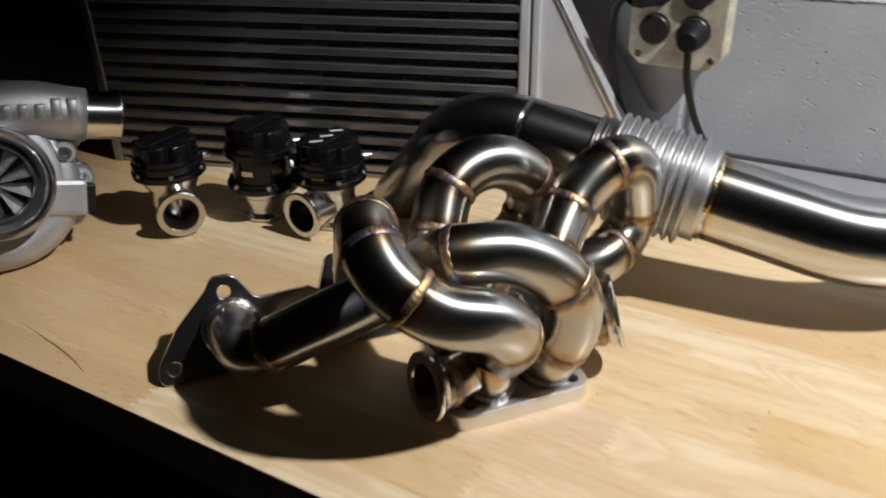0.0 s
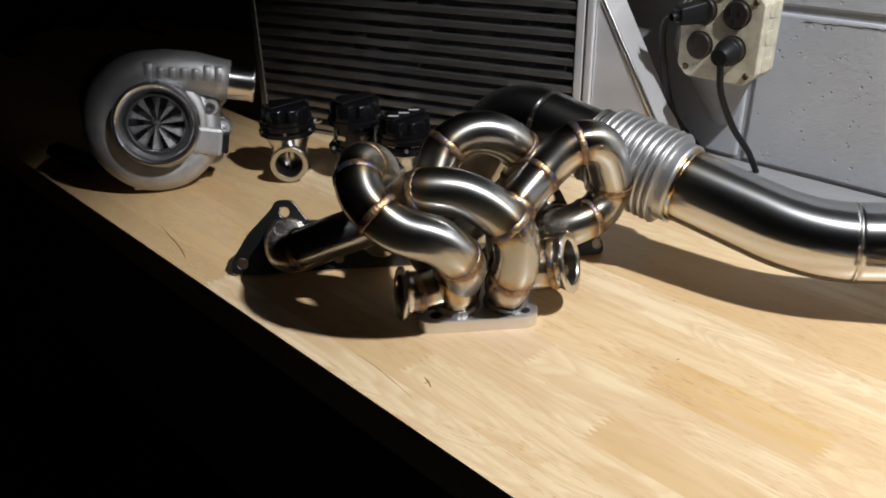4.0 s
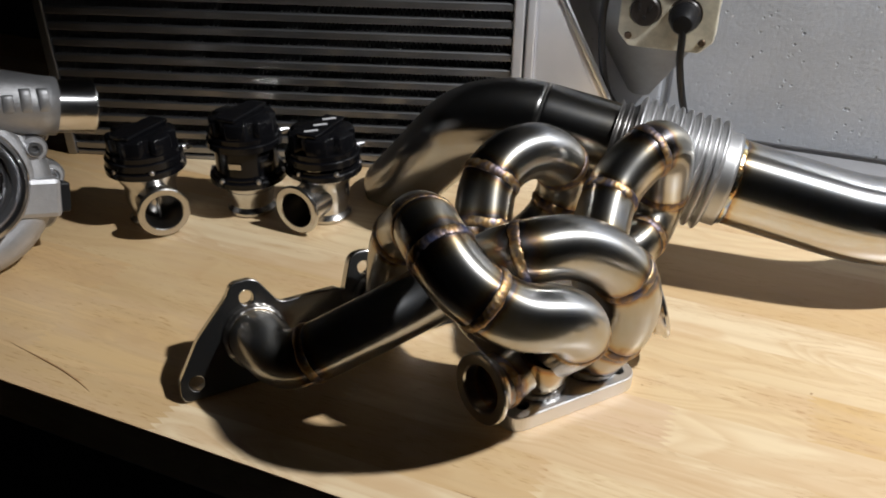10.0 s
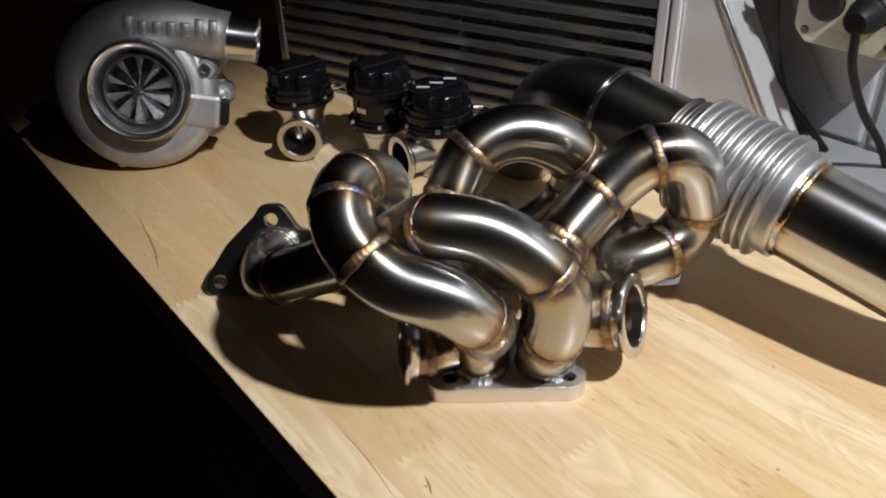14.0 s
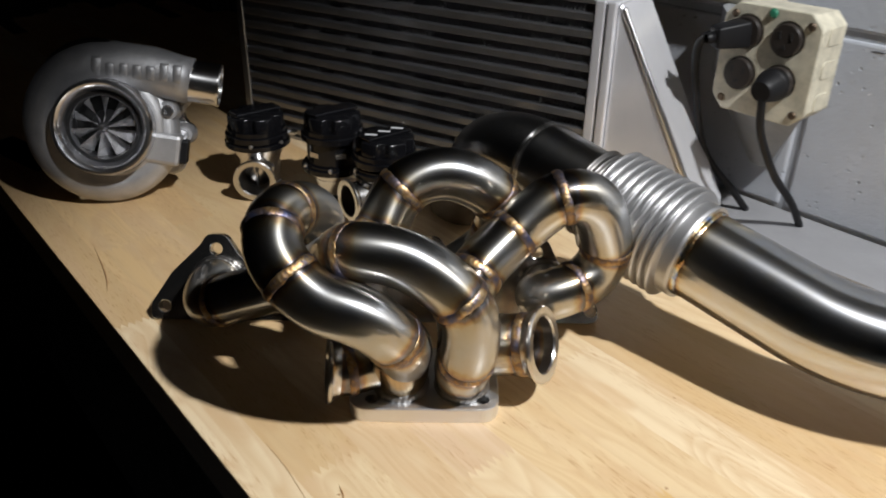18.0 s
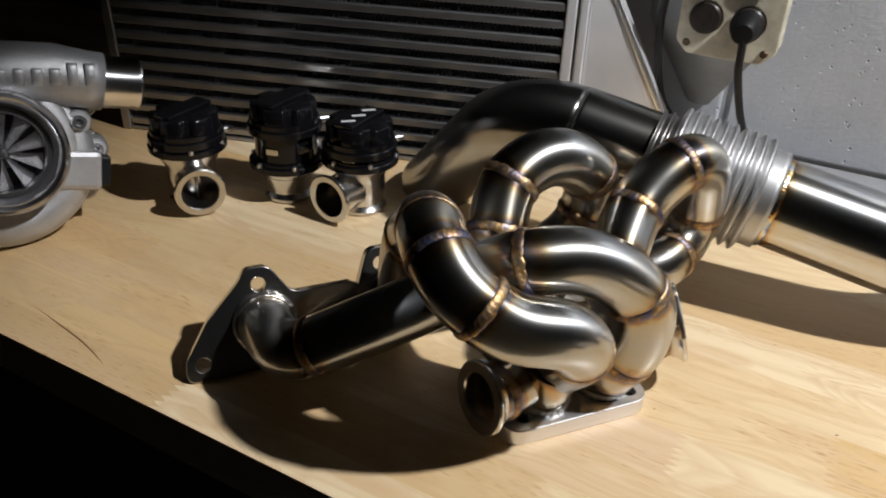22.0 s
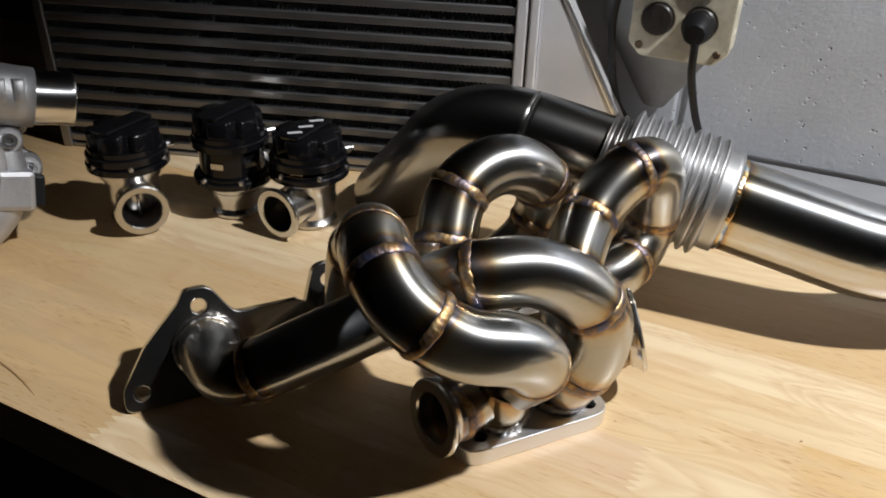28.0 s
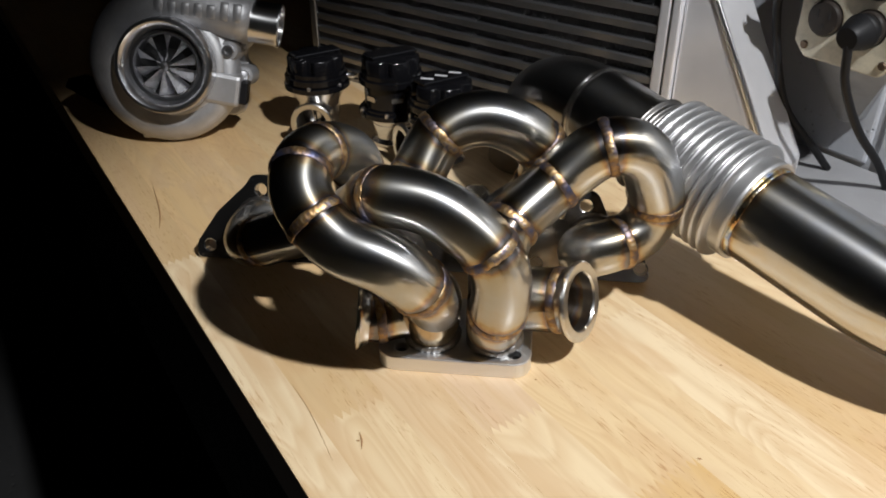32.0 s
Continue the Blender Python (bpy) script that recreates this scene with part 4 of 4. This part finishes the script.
def blade(length):
    bm = bmesh.new()
    rows = []
    n, m = 7, 4
    for i in range(n + 1):
        r = 0.0055 + (length - 0.0055) * i / n
        row = []
        for j in range(m + 1):
            t = j / m
            a = 0.38 * t * (0.75 + 0.25 * i / n)
            row.append(bm.verts.new((r * math.cos(a), r * math.sin(a), 0.0200 - 0.0200 * t + 0.004 * (1 - i / n))))
        rows.append(row)
    for a, b in zip(rows, rows[1:]):
        for j in range(m):
            bm.faces.new((a[j], b[j], b[j + 1], a[j + 1])).smooth = True
    bmesh.ops.solidify(bm, geom=bm.faces[:], thickness=0.0009)
    return bm


base_blade = part("blade", blade(0.0328), blade_metal, wheel)
for k in range(1, 10):
    ob = new("blade", base_blade.data)
    ob.parent = wheel
    ob.matrix_basis = pose(0, 0, 0, 0, 0, 36 * k)
part("outlet", moved(lathe([(0.0215, 0.0), (0.0215, 0.036), (0.0232, 0.0365), (0.0244, 0.035), (0.0244, 0.0325), (0.0234, 0.0305), (0.0234, 0.0)], 44, True), aim((0.090, 0.0450, -0.012), (1, -0.20, 0))), turned, turbo, "machined bright outlet tube")
# raised cast lettering, as plain bars that follow the round of the outlet
for k in range(7):
    w, h = (0.0100, 0.0225) if k == 0 else (0.0085, 0.0205) if k > 4 else (0.0088, 0.0155)
    at_x = 0.000 + 0.0138 * k
    low_ = -0.0022 if 0 < k < 5 else 0.0
    bar = bmesh.new()
    grid = []
    for i in range(9):
        v_ = -h / 2 + h * i / 8 + low_
        edge = 0.0007 if i in (0, 8) else 0.0
        z_ = math.sqrt(0.0278**2 - v_ * v_) - 0.0278
        grid.append([bar.verts.new((x_, v_, z_ + d_)) for x_, d_ in ((-w / 2, -0.003), (-w / 2, 0.0004 - edge), (-w / 2 + 0.001, 0.0011 - edge), (w / 2 - 0.001, 0.0011 - edge), (w / 2, 0.0004 - edge), (w / 2, -0.003))])
    for lower, upper in zip(grid, grid[1:]):
        for i in range(5):
            bar.faces.new((lower[i], lower[i + 1], upper[i + 1], upper[i]))
    bar.faces.new(grid[0][::-1])
    bar.faces.new(grid[-1])
    bmesh.ops.recalc_face_normals(bar, faces=bar.faces)
    part("cast_mark", moved(smooth(bar), pose(at_x, 0.0640 - 0.0013 * k - 0.00010 * k * k, 0.0158 - 0.00018 * k, 0, 0, -9)), cast, turbo)
plate_line = []
for k in range(160):
    a = 360 * k / 160
    lobe = max(math.exp(-(((a - c + 180) % 360 - 180) / 9.0) ** 2) for c in (18, 348, 318, 292, 83, 128, 205, 250))
    far = 0.0775 + (0.0125 if a < 70 or a > 300 else 0.008) * lobe
    plate_line.append((far * math.cos(math.radians(a)), far * math.sin(math.radians(a))))
part("back_plate", moved(plate(plate_line, [], 0.018, 0.002), pose(0, 0, -0.056)), cast, turbo, "lobed cast back plate")
part("center_housing", lathe([(0.0, -0.058), (0.050, -0.058), (0.044, -0.075), (0.040, -0.105), (0.052, -0.120), (0.0, -0.120)], 40), iron, turbo)
turbine = part("turbine_housing", moved(lathe([(0.0, -0.118), (0.040, -0.118), (0.060, -0.112), (0.072, -0.120), (0.077, -0.133), (0.073, -0.147), (0.060, -0.156), (0.046, -0.160), (0.042, -0.174), (0.0, -0.174)], 56), Matrix.Translation((-0.034, 0.020, 0))), iron, turbo, "dark iron turbine housing")
part("inlet_flange", moved(box(-0.002, 0.056, -0.013, 0.0, -0.158, -0.098, 0.002), pose(-0.1505, -0.0216, 0, 0, 0, -31)), dull_steel, turbine, "steel inlet flange of the turbine housing")
for a in (18, -12, -40, -68, 83, 128, 205, 250):
    c, s = math.cos(math.radians(a)), math.sin(math.radians(a))
    far = 0.070 if a in (-68, 250) else 0.079
    lug = part("lug", moved(lathe([(0.0, -0.024), (0.0095, -0.024), (0.0120, -0.028), (0.0135, -0.048), (0.0, -0.048)], 20), Matrix.Translation((far * c, far * s, 0))), cast, turbo)
    if a in (18, -12, 83, 128):
        part("bolt", moved(lathe([(0.0, -0.0185), (0.0028, -0.0185), (0.003, -0.0165), (0.0056, -0.0160), (0.0060, -0.017), (0.0060, -0.025), (0.0, -0.025)], 18), Matrix.Translation((far * c, far * s, 0))), machined, lug, "bright cap screw")
boss = part("bolt_boss", moved(lathe([(0.0, -0.002), (0.0100, -0.002), (0.0118, -0.005), (0.0130, -0.040), (0.0, -0.040)], 28), Matrix.Translation((0.0660, 0.0130, 0))), cast, turbo, "pale cast bolt boss")
part("bolt", moved(lathe([(0.0, 0.0020), (0.0030, 0.0020), (0.0032, 0.0045), (0.0060, 0.0045), (0.0066, 0.0035), (0.0066, -0.004), (0.0, -0.004)], 20), Matrix.Translation((0.0660, 0.0130, 0))), machined, boss, "bright socket-head bolt")
part("side_boss", moved(box(-0.020, 0.020, -0.018, 0.018, -0.016, 0.016, 0.005), pose(0.0560, -0.0290, -0.010, 0, 0, -12)), cast, turbo)
part("port_cap", moved(box(-0.006, 0.006, -0.0135, 0.0135, -0.010, 0.010, 0.002), pose(0.0770, -0.0340, -0.008, 0, 0, -12)), rubber, turbo, "black plastic port cap")
part("foot", moved(box(-0.014, 0.014, -0.010, 0.012, -0.016, 0.012, 0.004), pose(-0.030, -0.0740, -0.020)), cast, turbo)

# ---- three wastegates: black actuator housings on small polished valve bodies ----


def wastegate(label, m, inlet_dir, with_marks, tall=0.0, low=0.0515):
    wg = thing("wastegate", label, "wastegate", m, "wastegates beside the turbocharger")
    top = low - 0.003
    body = part("valve_body", lathe([(0.0, 0.0), (0.0245, 0.0), (0.0262, 0.0015), (0.0262, 0.0045), (0.0240, 0.0070), (0.0225, 0.0095), (0.0228, 0.014), (0.0250, 0.021), (0.0258, 0.0275), (0.0252, min(0.035, top - 0.006)), (0.0262, min(0.042, top)), (0.0330, low - 0.0012), (0.0330, low + 0.001), (0.0, low + 0.001)], 52), machined_soft, wg, "polished stainless valve body")
    d = Vector((*inlet_dir, 0)).normalized()
    tip = Vector((0, 0, 0.0275)) + d * 0.050
    part("inlet_neck", sweep(even([Vector((0, 0, 0.0275)), tip], 0.004), [0.0205 - 0.0006 * (k / 10) for k in range(len(even([Vector((0, 0, 0.0275)), tip], 0.004)))], 32, 0.0016), machined_soft, body)
    part("v_band_ring", moved(lathe([(0.0180, -0.006), (0.0180, 0.0), (0.0190, 0.0012), (0.0244, 0.0012), (0.0256, 0.0), (0.0256, -0.002), (0.0215, -0.0065)], 52, True), aim(tip, d)), ring_metal, body, "polished V-band ring")
    # bore closed off in dark metal for the shade inside it
    part("bore", moved(lathe([(0.0180, -0.0002), (0.0170, -0.034), (0.0, -0.036)], 36), aim(tip, d)), bore_black, body)
    part("valve_stem", sweep([tip - d * 0.022 + Vector((0, 0, h)) for h in (-0.015, 0.0, 0.015)], 0.0016, 12), machined, body, "thin bright valve stem across the bore")
    part("lower_housing", lathe([(0.0, low), (0.030, low), (0.0370, low + 0.0015), (0.0398, low + 0.003), (0.0398, low + 0.0085), (0.0388, low + 0.0095), (0.0365, low + 0.0097), (0.0365, low + 0.0120), (0.0325, low + 0.0125), (0.0325, 0.0665 + tall), (0.0, 0.0665 + tall)], 52), black, wg, "black anodised lower actuator housing")
    part("clamp_ring", lathe([(0.0300, 0.0665 + tall), (0.0372, 0.0665 + tall), (0.0385, 0.0675 + tall), (0.0385, 0.0740 + tall), (0.0375, 0.0750 + tall), (0.0358, 0.0750 + tall), (0.0358, 0.0805 + tall), (0.0300, 0.0805 + tall)], 52, True), black, wg)
    bm = bmesh.new()
    rows = []
    for r, h in ((0.0338, 0.0800), (0.0338, 0.0955), (0.0326, 0.0972), (0.0180, 0.0980)):
        ring = []
        for k in range(96):
            a = 2 * math.pi * k / 96
            deep = 0.0055 if r > 0.03 and math.cos(6 * a) < -0.45 else 0.0
            ring.append(bm.verts.new(((r - deep) * math.cos(a), (r - deep) * math.sin(a), h + tall)))
        rows.append(ring)
    for lower, upper in zip(rows, rows[1:]):
        for k in range(96):
            bm.faces.new((lower[k], lower[(k + 1) % 96], upper[(k + 1) % 96], upper[k]))
    bm.faces.new(rows[-1])
    part("cap", crisp(smooth(bm), 0.5), black, wg, "black anodised castellated spring cap")
    part("top_bar", moved(box(-0.0300, 0.0300, -0.0110, 0.0110, 0.0975 + tall, 0.1020 + tall, 0.0016), pose(0, 0, 0, 0, 0, 40)), black, wg)
    for a in (-2.2, -1.2):
        part("slot", moved(box(-0.0065, 0.0065, -0.0012, 0.0012, -0.0009 - tall / 5, 0.0009 + tall / 5), aim((0.0327 * math.cos(a), 0.0327 * math.sin(a), (0.0790 + low + tall) / 2), (0, 0, 1), (math.cos(a), math.sin(a), 0))), machined_soft, wg, "bright slot in the waist")
    for k in range(6):
        a = math.radians(30 + 60 * k)
        part("bolt", moved(lathe([(0.0, low + 0.0125), (0.0018, low + 0.0125), (0.0020, low + 0.0113), (0.0028, low + 0.0113), (0.0030, low + 0.008), (0, low + 0.008)], 12), Matrix.Translation((0.0372 * math.cos(a), 0.0372 * math.sin(a), 0))), machined, wg, "small bright cap screw")
    part("hose_fitting", moved(lathe([(0.0, 0.0), (0.0042, 0.0), (0.0042, 0.007), (0.0030, 0.008), (0.0030, 0.011), (0.0, 0.011)], 16), aim((0.0380 * math.cos(0.15), 0.0380 * math.sin(0.15), 0.0700 + tall), (math.cos(0.15), math.sin(0.15), 0))), machined, wg, "bright hose fitting")
    if with_marks:
        for k in range(3):
            part("pale_bar", moved(box(-0.0070, 0.0070, -0.0022, 0.0022, 0.0, 0.0003), pose(-0.0145 + 0.0140 * k, -0.0122 + 0.0117 * k, 0.1020, 0, 0, -8)), pale_grey, wg, "plain pale bar on the cap")
    return wg


wastegate("black-capped wastegate with its polished inlet facing out, beside the turbocharger", pose(-0.2185, 0.4405, 0), (0.06, -1.0), False, 0.0, 0.056)
wastegate("black-capped wastegate turned away, between two others", pose(-0.1210, 0.4150, 0), (0.5, 0.85), False, 0.010, 0.036)
wastegate("black-capped wastegate lying turned sideways with its polished inlet to one side", pose(-0.0550, 0.3640, 0), (-0.83, -0.56), True)

# ---- outlet box on the wall with four sockets, plugs and cords ----
outlet = thing("outlet_box", "grimy cream outlet box with four sockets on a wall bracket", "outlet box", BENCH)
bx0, bx1, bz0, bz1, bv = 0.314, 0.420, 0.143, 0.255, 0.612
body = part("box_body", moved(plate(rounded([(bx0 + 0.014, bz0 + 0.002), (bx1 - 0.014, bz0 + 0.002), (bx1 - 0.002, bz0 + 0.014), (bx1 - 0.002, bz1 - 0.014), (bx1 - 0.014, bz1 - 0.002), (bx0 + 0.014, bz1 - 0.002), (bx0 + 0.002, bz1 - 0.014), (bx0 + 0.002, bz0 + 0.014)], 0.005), [], 0.046, 0.002), Matrix(((1, 0, 0, 0), (0, 0, -1, bv + 0.052), (0, 1, 0, 0), (0, 0, 0, 1)))), box_paint, outlet)
for z in (0.166, 0.199, 0.232):
    part("knockout", moved(plate(rounded([(-0.012, -0.009), (0.012, -0.009), (0.012, 0.009), (-0.012, 0.009)], 0.006), [], 0.0012, 0.0005), aim((bx1 - 0.0022, bv + 0.030, z), (1, 0, 0))), box_paint, body, "raised oval knockout")
part("cover_plate", moved(plate(rounded([(bx0 + 0.014, bz0), (bx1 - 0.014, bz0), (bx1, bz0 + 0.014), (bx1, bz1 - 0.014), (bx1 - 0.014, bz1), (bx0 + 0.014, bz1), (bx0, bz1 - 0.014), (bx0, bz0 + 0.014)], 0.008), [(u, z, 0.0172) for u in (0.342, 0.386) for z in (0.184, 0.2265)], 0.007, 0.0015), Matrix(((1, 0, 0, 0), (0, 0, -1, bv + 0.007), (0, 1, 0, 0), (0, 0, 0, 1)))), box_paint, outlet, "grimy cream cover plate")
for u in (0.342, 0.386):
    for z in (0.184, 0.2265):
        sock = part("socket", moved(lathe([(0.0, 0.0045), (0.0150, 0.0045), (0.0165, 0.0030), (0.0165, -0.004), (0.0, -0.004)], 36), aim((u, bv, z), (0, -1, 0))), socket_brown, outlet, "dark brown socket face")
        # slots are near-black pieces that stand in for shaded openings
        for du in (-0.0063, 0.0063):
            part("slot", box(u + du - 0.0012, u + du + 0.0012, bv - 0.0053, bv - 0.003, z + 0.001, z + 0.008), dark, sock)
        part("slot", moved(lathe([(0.0, 0.0009), (0.0024, 0.0009), (0.0024, -0.001), (0, -0.001)], 14), aim((u, bv - 0.0044, z - 0.0068), (0, -1, 0))), dark, sock)
for u, z in ((bx0 + 0.012, bz0 + 0.012), (bx1 - 0.012, bz0 + 0.012), (bx0 + 0.012, bz1 - 0.012), (bx1 - 0.012, bz1 - 0.012)):
    part("screw", moved(lathe([(0.0, 0.0022), (0.003, 0.002), (0.0042, 0.0005), (0.0042, -0.001), (0, -0.001)], 16), aim((u, bv, z), (0, -1, 0))), rust, outlet, "rusty cover screw")


part("ground_screw", moved(lathe([(0.0, 0.0026), (0.003, 0.0024), (0.0050, 0.0005), (0.0050, -0.001), (0, -0.001)], 16), aim(((bx0 + bx1) / 2, bv, bz1 - 0.006), (0, -1, 0))), green_paint, outlet, "small green ground screw")


def funnel():
    """A bracket behind the box, rounded at one side, that tapers down the wall."""
    bm = bmesh.new()
    top = [(0.254, 0.729), (0.262, 0.690), (0.290, 0.656), (0.340, 0.638), (0.395, 0.636), (0.410, 0.645), (0.372, 0.729)]
    low = [(0.316, 0.729), (0.318, 0.715), (0.324, 0.705), (0.332, 0.700), (0.342, 0.700), (0.347, 0.706), (0.345, 0.729)]
    rows = []
    for t, z in ((0, 0.232), (0, 0.195), (0, 0.160), (0.25, 0.134), (0.5, 0.108), (0.8, 0.078), (1.0, 0.058)):
        rows.append([bm.verts.new((a[0] * (1 - t) + b[0] * t, a[1] * (1 - t) + b[1] * t, z)) for a, b in zip(top, low)])
    for a, b in zip(rows, rows[1:]):
        for k in range(7):
            bm.faces.new((a[k], b[k], b[(k + 1) % 7], a[(k + 1) % 7]))
    bm.faces.new(rows[0])
    bm.faces.new(rows[-1][::-1])
    bmesh.ops.recalc_face_normals(bm, faces=bm.faces)
    return crisp(smooth(bm), 0.75)


part("bracket", funnel(), bracket_paint, outlet, "grey painted bracket tapering down to the wall")
part("conduit", sweep([Vector((0.10, DEPTH - 0.015, 0.240)), Vector((0.32, DEPTH - 0.015, 0.240))], 0.010, 20), box_paint, outlet, "cream painted conduit along the wall")


def plug(u, z, cord, lean, angular=False):
    """A black plug in a socket, round or angular, with its cord hanging down."""
    p = thing("power_plug", "black rubber plug pushed into the outlet box, its cord hanging down", "plug", BENCH, "plugs in the outlet box")
    d = Vector((lean, -1, -0.12)).normalized()
    at = Vector((u, bv - 0.005, z))
    if angular:
        shell = box(-0.0125, 0.0125, -0.0135, 0.0135, -0.001, 0.034)
        for v_ in shell.verts:
            if v_.co.z > 0.02:
                v_.co.x *= 0.72
                v_.co.y *= 0.78
        bmesh.ops.bevel(shell, geom=shell.edges[:], offset=0.0028, segments=3, profile=0.5, affect="EDGES")
        part("plug_body", moved(smooth(shell), aim(at, d)), rubber, p)
        part("strain_relief", moved(lathe([(0.0062, 0.030), (0.0064, 0.033), (0.0056, 0.034), (0.0060, 0.036), (0.0052, 0.037), (0.0056, 0.039), (0.0046, 0.042)], 20), aim(at, d)), rubber, p)
    else:
        part("plug_body", moved(lathe([(0.0, -0.001), (0.0150, 0.0), (0.0160, 0.003), (0.0158, 0.012), (0.0135, 0.018), (0.0125, 0.025), (0.0100, 0.029), (0.0, 0.030)], 32), aim(at, d)), rubber, p)
        part("grip_ring", moved(lathe([(0.0155, 0.003), (0.0168, 0.005), (0.0168, 0.008), (0.0155, 0.010)], 32), aim(at, d)), rubber, p)
    tip = at + d * 0.024
    part("cord", sweep(even(spline([tip, *cord], 12), 0.004), 0.0042, 14), rubber, p, "black rubber cord")
    return p


plug(0.386, 0.184, [(0.389, 0.583, 0.166), (0.390, 0.592, 0.135), (0.396, 0.625, 0.085), (0.402, 0.670, 0.040), (0.404, 0.700, 0.004)], 0.05)
plug(0.342, 0.2265, [(0.318, 0.585, 0.224), (0.302, 0.590, 0.205), (0.297, 0.610, 0.150), (0.306, 0.635, 0.080), (0.330, 0.670, 0.030), (0.340, 0.690, 0.004)], -0.5, True)
